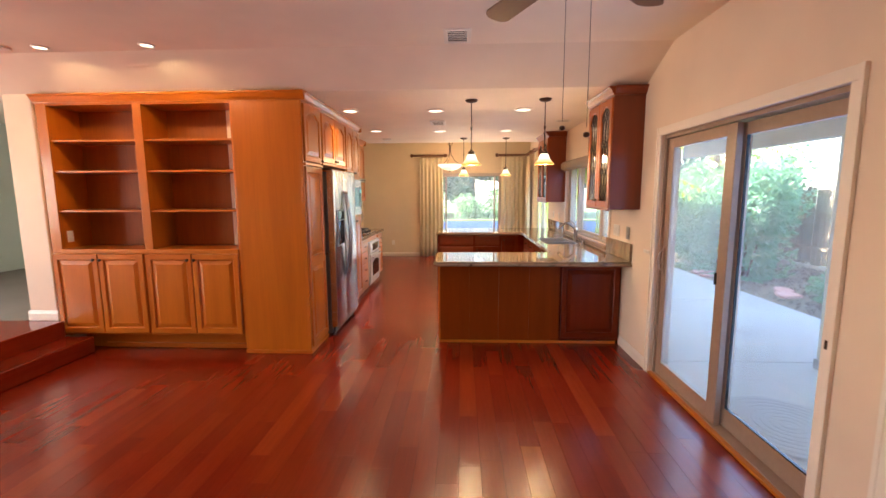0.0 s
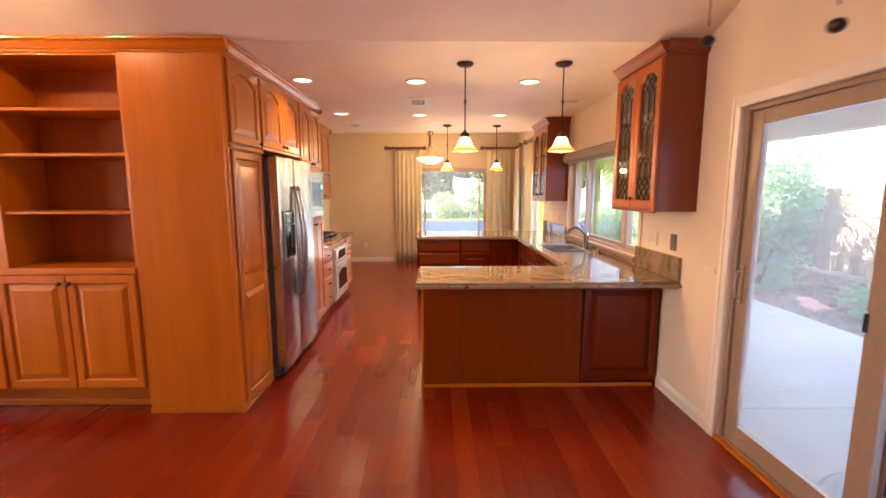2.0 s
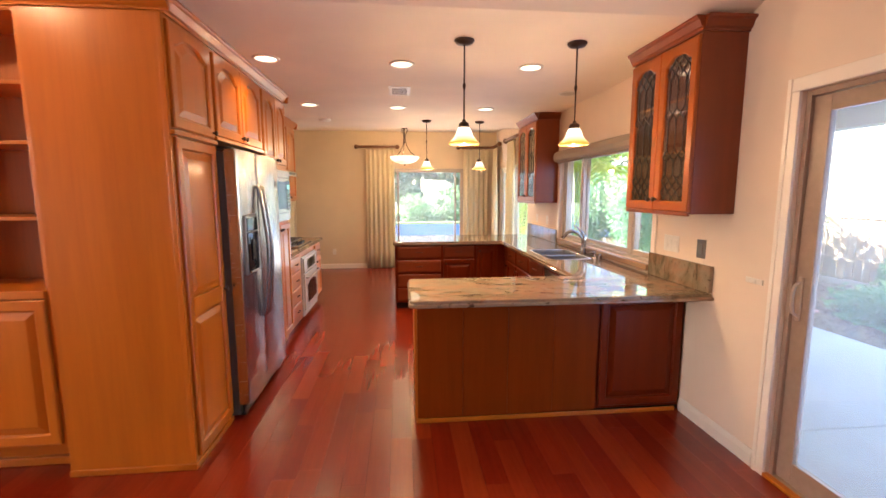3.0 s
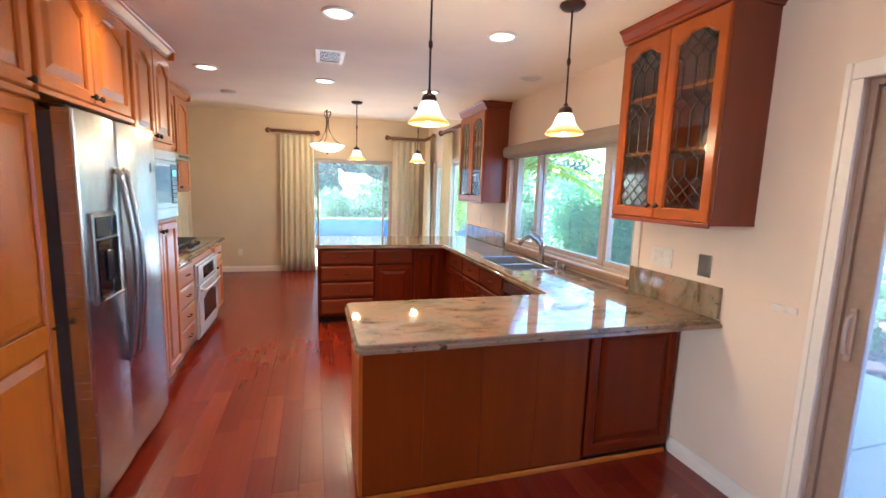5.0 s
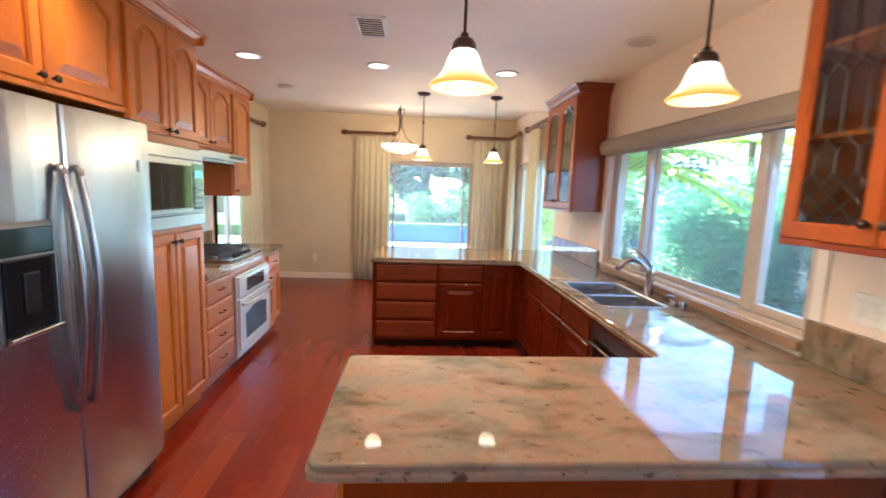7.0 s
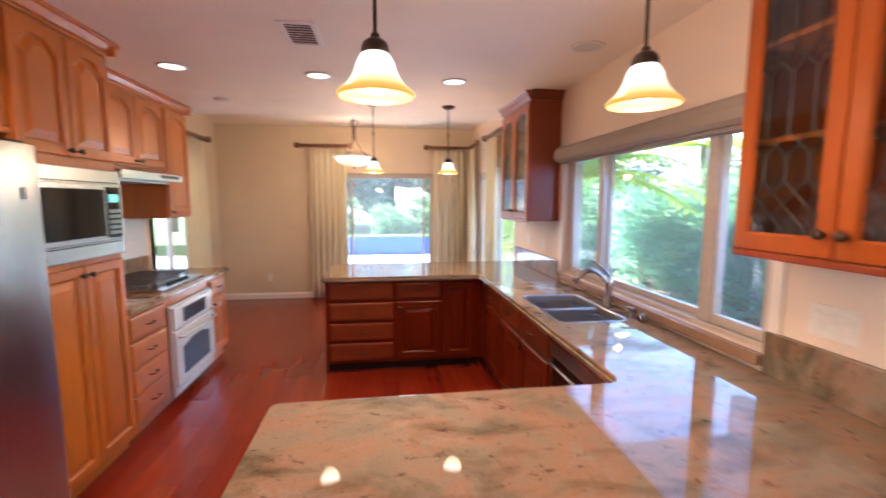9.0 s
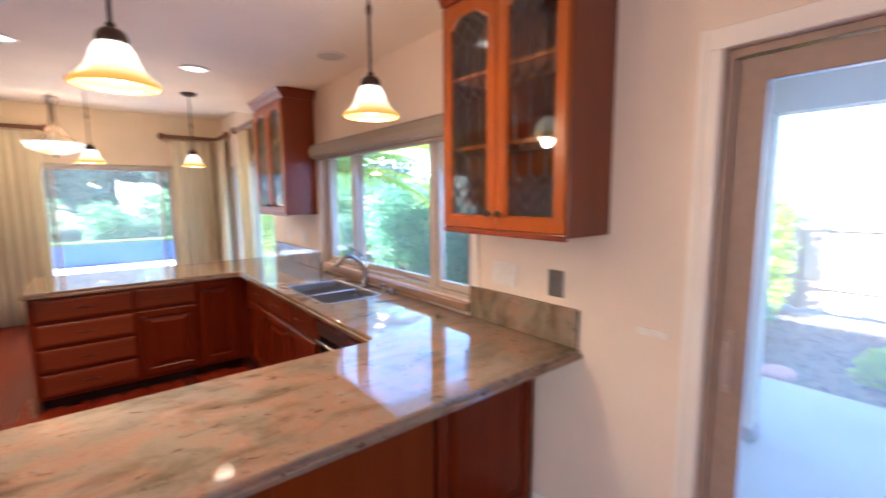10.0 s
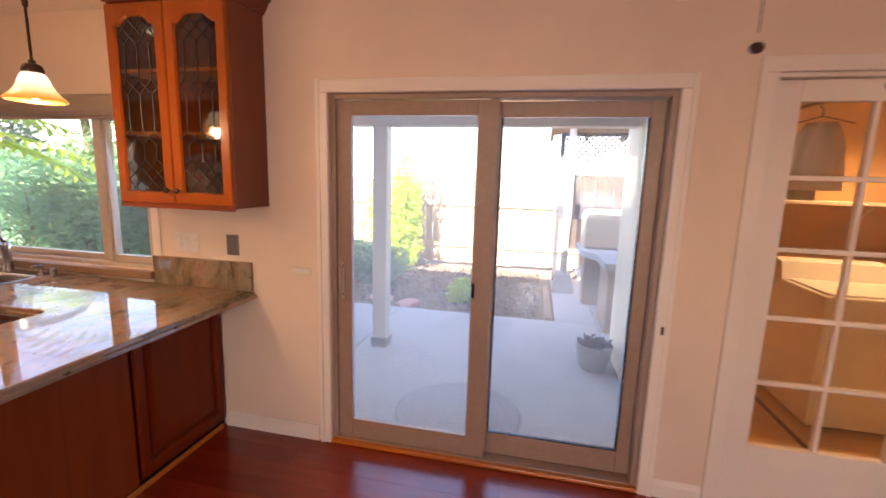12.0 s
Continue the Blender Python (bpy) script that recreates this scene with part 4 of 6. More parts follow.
for gy in (-0.22, 0.0, 0.22):
    b = bmesh.new()
    for yy in (-0.09, -0.03, 0.03, 0.09):
        box(-0.23, 0.19, gy + yy - 0.005, gy + yy + 0.005, 0.044, 0.056, 0.002, b)
    for xx in (-0.22, -0.085, 0.045, 0.18):
        box(xx - 0.005, xx + 0.005, gy - 0.10, gy + 0.10, 0.036, 0.050, 0.002, b)
    for xx in (-0.22, 0.18):
        for yy in (-0.095, 0.095):
            box(xx - 0.006, xx + 0.006, gy + yy - 0.006, gy + yy + 0.006, 0.0145, 0.04, 0, b)
    part("grate", b, IRON, ck, "black cast iron grate")
for yy in (-0.16, -0.08, 0.0, 0.08, 0.16):
    part("control_knob", lathe([(0.016, 0.0), (0.016, 0.016), (0.012, 0.02), (0.0001, 0.02)], 12), BLACK, ck, "", pose(0.243, yy, 0.0145), True)

# range hood and wall cabinets
UX = -1.40
hood = thing("range_hood", pose(-1.27, 7.02, 1.70, 0, 0, FACE_RIGHT), "slim stainless steel range hood under the wall cabinets", "range hood")
bm = loft([[(x, 0.52, 0.0), (x, 0.0, 0.015), (x, 0.0, 0.070), (x, 0.10, 0.112), (x, 0.52, 0.112)] for x in (0.0, 0.92)], True, True)
part("canopy", bm, STEEL, hood)
part("filter", box(0.08, 0.84, 0.08, 0.46, -0.006, 0.012), STEEL_DARK, hood)
part("switch_strip", box(0.55, 0.85, -0.004, -0.001, 0.035, 0.06, 0.001), BLACK, hood)
hc = thing("hood_wall_cabinet", pose(UX, 6.582, 0, 0, 0, FACE_RIGHT), "cherry wall cabinet with two arched doors above the range hood", "cabinet")
part("body", box(0.0, 1.327, 0, 0.395, 1.815, 2.384, 0.003), CHERRY, hc)
cab_door(hc, 0.445, 1.83, 0.425, 0.53, rise=0.06, knob=(0.395, 0.03))
cab_door(hc, 0.88, 1.83, 0.425, 0.53, rise=0.06, knob=(0.03, 0.03))
crown_on(hc, 1.327)
ec = thing("end_wall_cabinet", pose(UX, 7.912, 0, 0, 0, FACE_RIGHT), "tall narrow cherry wall cabinet at the end of the run", "cabinet")
part("body", box(0.0, 0.468, 0, 0.395, 1.395, 2.384, 0.003), CHERRY, ec)
cab_door(ec, 0.02, 1.41, 0.43, 0.95, rise=0.05, knob=(0.03, 0.04))
crown_on(ec, 0.468)
part("end_crown", crown(0.44), CHERRY_X, ec, "", pose(0.468, -0.05, 2.383, 0, 0, 90))

# ---- peninsula and east base cabinets ----
pn = thing("peninsula_cabinet", pose(0.16, 4.75, 0.0), "cherry peninsula with panelled back, darkened for shade", "cabinet")
PW = 1.838
part("body", box(0.012, PW, 0.014, 0.40, 0.03, 0.839, 0.003), CHERRY_SHADED, pn)
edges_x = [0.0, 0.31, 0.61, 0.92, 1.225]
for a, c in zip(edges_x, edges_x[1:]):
    part("back_board", box(a + 0.0005, c - 0.0005, 0.0, 0.0135, 0.03, 0.839, 0.001), CHERRY_DIM, pn)
cab_door(pn, 1.245, 0.055, 0.575, 0.77, 0.012, mat=CHERRY_SHADED, name="end_panel")
part("base_trim", box(0.0, 1.8, -0.014, 0.0, 0.0, 0.03, 0.006), CHERRY_X, pn)
part("end_board", box(-0.006, 0.0115, -0.002, 0.40, 0.03, 0.839, 0.002), CHERRY, pn)
part("toe_board", box(0.0, PW, 0.014, 0.33, 0.0, 0.0299), BLACK, pn)

fcx = thing("far_counter_cabinet", pose(0.0, 7.60, 0.0), "cherry base cabinet with drawers and doors, darkened for shade", "cabinet")
part("body", box(0, 1.97, 0.0, 0.70, 0.085, 0.839, 0.003), CHERRY_SHADED, fcx)
# drawer fronts in the same cherry, likewise darkened for low light
CHERRY_SHADED_X = wood("shaded_cherry_across", (0.25, 0.048, 0.011), "x")
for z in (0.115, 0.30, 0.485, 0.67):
    drawer_front(fcx, 0.025, z, 0.56, 0.155, mat=CHERRY_SHADED_X)
drawer_front(fcx, 0.62, 0.67, 0.40, 0.155, mat=CHERRY_SHADED_X)
cab_door(fcx, 0.62, 0.115, 0.40, 0.53, knob=(0.03, 0.48), mat=CHERRY_SHADED)
cab_door(fcx, 1.06, 0.115, 0.27, 0.71, knob=(0.03, 0.64), mat=CHERRY_SHADED)
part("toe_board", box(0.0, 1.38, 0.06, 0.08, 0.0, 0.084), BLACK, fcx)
part("end_board", box(-0.012, -0.0005, -0.004, 0.70, 0.0, 0.839, 0.002), CHERRY_SHADED, fcx)

SX = 1.425
sc = thing("sink_cabinet", pose(SX, 7.598, 0.0, 0, 0, FACE_LEFT), "cherry sink cabinet with false drawers, darkened for shade", "cabinet")
part("body", box(0, 1.663, 0.0, 0.015, 0.085, 0.839, 0.0), CHERRY_SHADED, sc)
part("cabinet_floor", box(0, 1.663, 0.015, 0.56, 0.085, 0.10, 0.0), CHERRY_SHADED, sc)
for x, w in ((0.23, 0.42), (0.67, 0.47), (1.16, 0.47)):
    drawer_front(sc, x, 0.67, w, 0.155, mat=CHERRY_SHADED_X)
    cab_door(sc, x, 0.115, w, 0.53, knob=(0.03, 0.48), mat=CHERRY_SHADED)
part("toe_board", box(0.0, 1.663, 0.06, 0.08, 0.0, 0.084), BLACK, sc)
dw = thing("dishwasher", pose(SX, 5.925, 0.0, 0, 0, FACE_LEFT), "black and steel built-in dishwasher", "dishwasher")
part("door", box(0.005, 0.595, -0.012, 0.04, 0.10, 0.72, 0.006), BLACK, dw)
part("control_panel", box(0.005, 0.595, -0.022, 0.04, 0.725, 0.832, 0.008), STEEL_DARK, dw)
part("handle", tube([(0.06, -0.02, 0.70), (0.07, -0.05, 0.70), (0.53, -0.05, 0.70), (0.54, -0.02, 0.70)], 0.009, 8), NICKEL, dw, "", None, True)
part("trim_strip", box(0.005, 0.595, -0.026, -0.0225, 0.80, 0.828, 0.002), STEEL, dw)
part("kick_plate", box(0.005, 0.595, 0.05, 0.06, 0.0, 0.099), BLACK, dw)

# sink
sk = thing("sink", pose(0, 0, 0), "double bowl stainless steel sink with thin rim", "sink")
part("rim", loft([[(x, y, z) for x, y in offset(SINK, d)] for d, z in ((-0.014, CT + 0.0015), (-0.012, CT + 0.004), (0.002, CT + 0.004), (0.006, CT - 0.002), (0.010, CT - 0.044))], False, False), STEEL_SINK, sk)
for y0, y1 in ((5.955, 6.275), (6.305, 6.625)):
    r = rounded([(1.485, y0), (1.86, y0), (1.86, y1), (1.485, y1)], {0: 0.06, 1: 0.06, 2: 0.06, 3: 0.06})
    bm = loft([[(x, y, z) for x, y in offset(r, d)] for d, z in ((-0.008, CT - 0.046), (0.0, CT - 0.05), (0.006, CT - 0.17), (0.02, CT - 0.195), (0.05, CT - 0.20))])
    part("basin", bm, STEEL_SINK, sk)
    part("drain", lathe([(0.045, 0.0), (0.04, 0.003), (0.03, 0.001), (0.0001, 0.001)], 16), STEEL_DARK, sk, "", pose(1.67, (y0 + y1) / 2, CT - 0.199), True)

part("divider", box(1.488, 1.857, 6.276, 6.304, CT - 0.058, CT - 0.008, 0.008), STEEL_SINK, sk)

# faucet and dispenser
fa = thing("faucet", pose(1.925, 6.27, CT), "brushed nickel single-lever kitchen faucet", "faucet")
part("base", lathe([(0.032, 0), (0.032, 0.01), (0.026, 0.02), (0.024, 0.10), (0.026, 0.15), (0.022, 0.19), (0.0001, 0.20)], 16), NICKEL, fa, "", None, True)
sp = [(-0.005, 0, 0.16)] + [(-0.02 - 0.20 * u, 0.02 * u, 0.17 + 0.085 * math.sin(math.pi * min(1, u * 0.9)) - 0.035 * u) for u in [i / 10 for i in range(11)]]
part("spout", tube(sp, [0.017] * 8 + [0.016, 0.018, 0.019, 0.018], 10), NICKEL, fa, "", None, True)
part("lever", tube([(0.0, 0, 0.19), (-0.015, 0.01, 0.225), (-0.06, 0.04, 0.275), (-0.09, 0.055, 0.290)], [0.014, 0.011, 0.008, 0.007], 8), NICKEL, fa, "", None, True)
so = thing("soap_dispenser", pose(1.925, 6.0, CT), "small brushed nickel soap pump beside the sink", "soap pump")
part("body", lathe([(0.02, 0), (0.02, 0.008), (0.011, 0.014), (0.011, 0.05), (0.014, 0.06), (0.0001, 0.066)], 12), NICKEL, so, "", None, True)
part("nozzle", tube([(0, 0, 0.055), (-0.02, 0, 0.062), (-0.06, 0, 0.055)], 0.006, 8), NICKEL, so, "", None, True)
ag = thing("air_gap", pose(1.925, 5.90, CT), "small nickel air gap cap by the sink", "fitting")
part("cap", lathe([(0.018, 0), (0.018, 0.04), (0.014, 0.05), (0.0001, 0.052)], 12), NICKEL, ag, "", None, True)


# ---- glass-front wall cabinets ----
def came(w, h):
    """Leaded strips in rows of diamonds joined by uprights."""
    b = bmesh.new()
    seg = lambda a, c: tube([(a[0] * w, 0, a[1] * h), (c[0] * w, 0, c[1] * h)], 0.0028, 5, b, False)
    d, q = 0.042, 1 / 6
    cols = (1 / 6, 0.5, 5 / 6)
    for z in (0.32, 0.61):
        for x in cols:
            for a, c in (((x - q, z), (x, z + d)), ((x, z + d), (x + q, z)), ((x + q, z), (x, z - d)), ((x, z - d), (x - q, z))):
                seg(a, c)
    for x in cols:
        seg((x, 0.32 + d), (x, 0.61 - d))
        seg((x, 0.19), (x, 0.32 - d))
        seg((x, 0.61 + d), (x, 0.85))
    for z0, z1, s in ((0.0, 0.19, 1), (0.85, 1.0, -1)):
        for i in range(-2, 6):
            x0 = i / 3 + 1 / 6
            for sl in (1, -1):
                a, c = [x0, z1 if s > 0 else z0], [x0 + sl * (0.75 if s > 0 else 0.58), z0 if s > 0 else z1]
                lo, hi = 0.0, 1.0
                dx = c[0] - a[0]
                for lim in (0.0, 1.0):
                    t = (lim - a[0]) / dx
                    if (dx > 0) == (lim == 0.0):
                        lo = max(lo, t)
                    else:
                        hi = min(hi, t)
                if hi - lo > 0.02:
                    p = lambda t: (a[0] + dx * t, a[1] + (c[1] - a[1]) * t)
                    seg(p(lo), p(hi))
    return b


def glass_cabinet(m, w, h, label):
    """A wall cabinet with two leaded glass doors; local x along its front."""
    u = thing("glass_cabinet", m, label, "cabinet", "glass-front wall cabinets")
    D = 0.27
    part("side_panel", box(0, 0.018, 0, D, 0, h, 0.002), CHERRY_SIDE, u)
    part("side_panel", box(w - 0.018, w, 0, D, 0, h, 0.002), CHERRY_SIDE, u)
    # inner panels take the darkest copy, holding the shade inside the cabinet
    part("bottom_panel", box(0.018, w - 0.018, 0, D, 0, 0.02, 0), CHERRY_SHADED, u)
    part("top_panel", box(0.018, w - 0.018, 0, D, h - 0.02, h, 0), CHERRY_SHADED, u)
    part("back_panel", box(0.018, w - 0.018, D - 0.012, D, 0.02, h - 0.02, 0), CHERRY_SHADED, u)
    for z in (0.36, 0.67):
        part("shelf", box(0.019, w - 0.019, 0.03, D - 0.013, z, z + 0.018, 0.002), CHERRY_X, u)
    dwid = (w - 0.012) / 2
    for i in range(2):
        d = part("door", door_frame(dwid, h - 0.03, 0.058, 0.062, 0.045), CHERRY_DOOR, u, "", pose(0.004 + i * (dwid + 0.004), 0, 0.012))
        g = part("pane", loft([[(x, y, z) for x, z in arch(0.057, dwid - 0.057, 0.061, h - 0.03 - 0.061, 0.045)] for y in (-0.008, -0.005)], True, True), CABGLASS, d, "leaded glass pane")
        g.visible_shadow = False
        part("came", came(dwid - 0.116, h - 0.03 - 0.124), LEAD, d, "", pose(0.058, -0.010, 0.062))
        add_knob(d, dwid - 0.028 if i == 0 else 0.028, 0.07)
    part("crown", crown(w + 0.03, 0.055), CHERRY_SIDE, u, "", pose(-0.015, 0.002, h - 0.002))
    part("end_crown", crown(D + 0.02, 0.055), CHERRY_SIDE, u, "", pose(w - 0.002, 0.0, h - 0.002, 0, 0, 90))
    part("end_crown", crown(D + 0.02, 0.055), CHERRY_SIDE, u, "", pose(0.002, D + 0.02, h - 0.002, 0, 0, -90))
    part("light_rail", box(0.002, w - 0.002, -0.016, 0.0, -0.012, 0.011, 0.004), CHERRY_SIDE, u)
    return u


glass_cabinet(pose(1.729, 5.085, 1.385, 0, 0, FACE_LEFT), 0.69, 1.0, "cherry wall cabinet with two leaded glass doors beside the sink window")
glass_cabinet(pose(1.729, 8.06, 1.385, 0, 0, FACE_LEFT), 0.80, 1.0, "cherry wall cabinet with two leaded glass doors near the dining end")


# ---- switches and outlets on the east wall ----
def plate(y, z, w, h, mat, label, devices):
    o = thing("wall_plate", pose(1.999, y + w / 2, z - h / 2, 0, 0, FACE_LEFT), label, "switch")
    part("cover", box(0, w, -0.006, 0, 0, h, 0.002), mat, o)
    for i in range(devices):
        c = w * (i + 0.5) / devices
        part("rocker", box(c - 0.016, c + 0.016, -0.010, -0.0062, h * 0.22, h * 0.78, 0.002), mat, o)
    return o


plate(4.95, 1.15, 0.165, 0.115, WHITEPL, "white three-gang switch plate on the wall", 3)
plate(4.64, 1.15, 0.08, 0.12, steel("plate_steel", (0.30, 0.29, 0.27), 0.35), "dark steel outlet plate on the wall", 1)
plate(4.205, 1.03, 0.115, 0.03, WHITEPL, "narrow white sensor plate on the wall", 1)
plate(8.02, 1.15, 0.075, 0.115, WHITEPL, "white outlet plate above the granite upstand", 1)
plate(7.60, 1.15, 0.075, 0.115, WHITEPL, "white outlet plate above the granite upstand", 1)
o = thing("wall_outlet", pose(-1.3, BACK, 0.28), "white wall outlet near the floor", "outlet")
part("cover", box(0, 0.07, -0.006, 0, 0, 0.115, 0.002), WHITEPL, o)


# ---- lamps ----
def point(name, place, watts, radius, color=WARM):
    lamp = new(name, bpy.data.lights.new(name, "POINT"))
    lamp.data.energy, lamp.data.shadow_soft_size, lamp.data.color = watts, radius, color
    lamp.location = place
    return lamp


def downlight(x, y, z, watts, size=1.0, color=WARM):
    t = thing("recessed_light", pose(x, y, z), "round white recessed ceiling light, lit", "ceiling light", "recessed ceiling lights")
    k = size
    part("trim_ring", lathe([(a * k, b_) for a, b_ in ((0.075, -0.0005), (0.095, -0.0005), (0.095, -0.006), (0.085, -0.012), (0.074, -0.010), (0.072, -0.0005))], 28), WHITEPL, t, "", None, True)
    part("lens", lathe([(0.072 * k, -0.004), (0.05 * k, -0.007), (0.0001, -0.008)], 28), BULB, t, "glowing lens", None, True)
    lamp = new("recessed_lamp", bpy.data.lights.new("recessed_lamp", "SPOT"))
    lamp.data.energy, lamp.data.spot_size, lamp.data.spot_blend, lamp.data.color, lamp.data.shadow_soft_size = watts, radians(127 if size == 1 else 174), 1.0 if size == 1 else 0.2, color, 0.07 * size
    lamp.matrix_world = pose(x, y, z - 0.03)
    return t


DOWN = 4.0
for x, y in ((-0.86, 5.38), (0.10, 5.43), (1.08, 5.43), (-0.89, 7.0), (0.06, 7.08), (1.06, 7.10)):
    downlight(x, y, KZ, DOWN)
for x, y in ((-2.87, 3.80), (-2.02, 3.80)):
    downlight(x, y, LZ, 2.7, 0.6)
for x, y, w in ((-2.4, 0.6, 8), (0.9, 0.4, 1.6), (-2.4, -1.6, 8), (0.9, -1.6, 2.0)):
    downlight(x, y, LZ, w)


def pendant(x, y, z_top, drop, label):
    t = thing("pendant_lamp", pose(x, y, z_top), label, "pendant lamp", "pendant lamps over the worktops")
    part("canopy", lathe([(0.0001, 0.0), (0.062, 0.0), (0.064, -0.006), (0.050, -0.022), (0.012, -0.030), (0.0001, -0.030)], 24), BRONZE, t, "", None, True)
    part("rod", tube([(0, 0, -0.03), (0, 0, -drop + 0.175)], 0.005, 8), BRONZE, t, "thin dark bronze rod")
    part("coupling", lathe([(0.005, 0.0), (0.010, 0.01), (0.010, 0.03), (0.005, 0.04)], 10), BRONZE, t, "", pose(0, 0, -drop * 0.45), True)
    part("socket_cap", lathe([(0.0001, 0.176), (0.009, 0.176), (0.012, 0.172), (0.012, 0.163), (0.022, 0.160), (0.031, 0.152), (0.035, 0.141), (0.036, 0.130), (0.033, 0.125), (0.0001, 0.125)], 20), BRONZE, t, "", pose(0, 0, -drop), True)
    prof = [(0.029, 0.0), (0.039, -0.012), (0.048, -0.032), (0.056, -0.055), (0.067, -0.080), (0.083, -0.102), (0.098, -0.117), (0.106, -0.128), (0.099, -0.136), (0.095, -0.133), (0.100, -0.126), (0.092, -0.115), (0.078, -0.102), (0.062, -0.080), (0.051, -0.055), (0.043, -0.032), (0.034, -0.012), (0.024, -0.003)]
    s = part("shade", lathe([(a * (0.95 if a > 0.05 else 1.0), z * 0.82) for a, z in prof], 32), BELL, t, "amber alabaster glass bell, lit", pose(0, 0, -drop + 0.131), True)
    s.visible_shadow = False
    part("bulb", ball((0, 0, -drop + 0.055), 0.028), BULB, t, "glowing bulb", None, True)
    lamp = point("pendant_bulb", (x, y, z_top - drop + 0.015), 1.4, 0.035)
    return t


pendant(0.49, 4.89, KZ, 0.66, "bronze pendant lamp with lit amber glass bell over the peninsula")
pendant(1.22, 4.88, KZ, 0.66, "bronze pendant lamp with lit amber glass bell over the peninsula")
pendant(0.43, 7.95, KZ, 0.66, "bronze pendant lamp with lit amber glass bell over the far worktop")
pendant(1.15, 7.98, KZ, 0.66, "bronze pendant lamp with lit amber glass bell over the far worktop")

# dining chandelier: amber bowl on scrolled arms
ch = thing("chandelier", pose(0.15, 9.6, DZ), "bronze chandelier with lit amber glass bowl", "chandelier")
part("canopy", lathe([(0.0001, 0), (0.065, 0), (0.05, -0.02), (0.01, -0.03), (0.0001, -0.03)], 20), BRONZE, ch, "", None, True)
part("stem", tube([(0, 0, -0.03), (0, 0, -0.36)], 0.007, 8), BRONZE, ch)
for k in range(3):
    a = 2 * math.pi * k / 3 + 0.3
    pts = [(r * math.cos(a), r * math.sin(a), z) for r, z in ((0.008, -0.12), (0.045, -0.10), (0.055, -0.15), (0.02, -0.20), (0.015, -0.28), (0.03, -0.38), (0.10, -0.50), (0.235, -0.585))]
    part("arm", tube(pts, 0.007, 6), BRONZE, ch, "scrolled bronze arm", None, True)
prof = [(0.245, 0.02), (0.255, 0.012), (0.22, -0.035), (0.15, -0.075), (0.07, -0.10), (0.0001, -0.105), (0.0001, -0.099), (0.07, -0.093), (0.145, -0.068), (0.212, -0.03), (0.245, 0.02)]
bowl = part("bowl", lathe(prof, 32), BOWL, ch, "amber alabaster glass bowl, lit", pose(0, 0, -0.60), True)
bowl.visible_shadow = False
part("finial", ball((0, 0, -0.715), 0.016), BRONZE, ch, "", None, True)
point("chandelier_bulb", (0.15, 9.6, DZ - 0.50), 3, 0.08)

# ---- ceiling fittings ----
def vent(name, x, y, z, w, d, mat, label, turn=0):
    v = thing(name, pose(x, y, z, 0, 0, turn), label, "vent")
    b = bmesh.new()
    for a in ((-w / 2, -w / 2 + 0.03, -d / 2, d / 2), (w / 2 - 0.03, w / 2, -d / 2, d / 2), (-w / 2 + 0.03, w / 2 - 0.03, -d / 2, -d / 2 + 0.03), (-w / 2 + 0.03, w / 2 - 0.03, d / 2 - 0.03, d / 2)):
        box(*a, -0.010, -0.0005, 0.002, b)
    part("frame", b, mat, v)
    # thin black sheet stands in for the shade up in the duct
    part("duct", box(-w / 2 + 0.022, w / 2 - 0.022, -d / 2 + 0.022, d / 2 - 0.022, -0.002, -0.0006), BLACK, v)
    k = max(3, int((d - 0.05) / 0.030))
    for i in range(k):
        y0 = -d / 2 + 0.03 + (d - 0.06) * i / (k - 1)
        part("slat", loft([[(x_, y0 - 0.003, -0.003), (x_, y0 + 0.003, -0.006), (x_, y0 + 0.004, -0.0055), (x_, y0 - 0.002, -0.0025)] for x_ in (-w / 2 + 0.02, w / 2 - 0.02)], True, True), mat, v)
    return v


vent("ceiling_vent", 0.08, 6.28, KZ, 0.20, 0.34, WHITEPL, "white slotted ceiling vent in the kitchen")
vent("ceiling_vent", 0.36, 3.74, LZ, 0.20, 0.28, WHITEPL, "white ceiling vent in the living room")
vent("ceiling_vent", -3.30, 3.70, LZ, 0.36, 0.22, WHITEPL, "white slotted ceiling vent near the wall end", 12)
sd = thing("smoke_detector", pose(-0.89, 7.96, KZ), "round white smoke detector on the ceiling", "smoke detector")
part("body", lathe([(0.075, -0.0005), (0.075, -0.012), (0.066, -0.026), (0.03, -0.032), (0.0001, -0.032)], 24), WHITEPL, sd, "", None, True)
sk2 = thing("ceiling_speaker", pose(1.71, 6.25, KZ), "round white ceiling speaker", "speaker")
part("ring", lathe([(0.10, -0.0005), (0.10, -0.006), (0.085, -0.008), (0.082, -0.004)], 28), WHITEPL, sk2, "", None, True)
part("grille", lathe([(0.082, -0.004), (0.0001, -0.006)], 28), paint("speaker_grille", (0.6, 0.53, 0.45), 0.7, 0.8, 500), sk2, "", None, True)

# ---- ceiling fan ----
fan = thing("ceiling_fan", pose(0.88, 2.33, LZ), "bronze ceiling fan with five wooden blades and long pull chains", "ceiling fan")
part("canopy", lathe([(0.0001, 0), (0.07, 0), (0.07, -0.02), (0.04, -0.05), (0.0001, -0.05)], 24), BRONZE, fan, "", None, True)
part("motor", lathe([(0.03, -0.05), (0.10, -0.07), (0.125, -0.11), (0.12, -0.17), (0.07, -0.20), (0.0001, -0.20)], 28), BRONZE, fan, "", None, True)
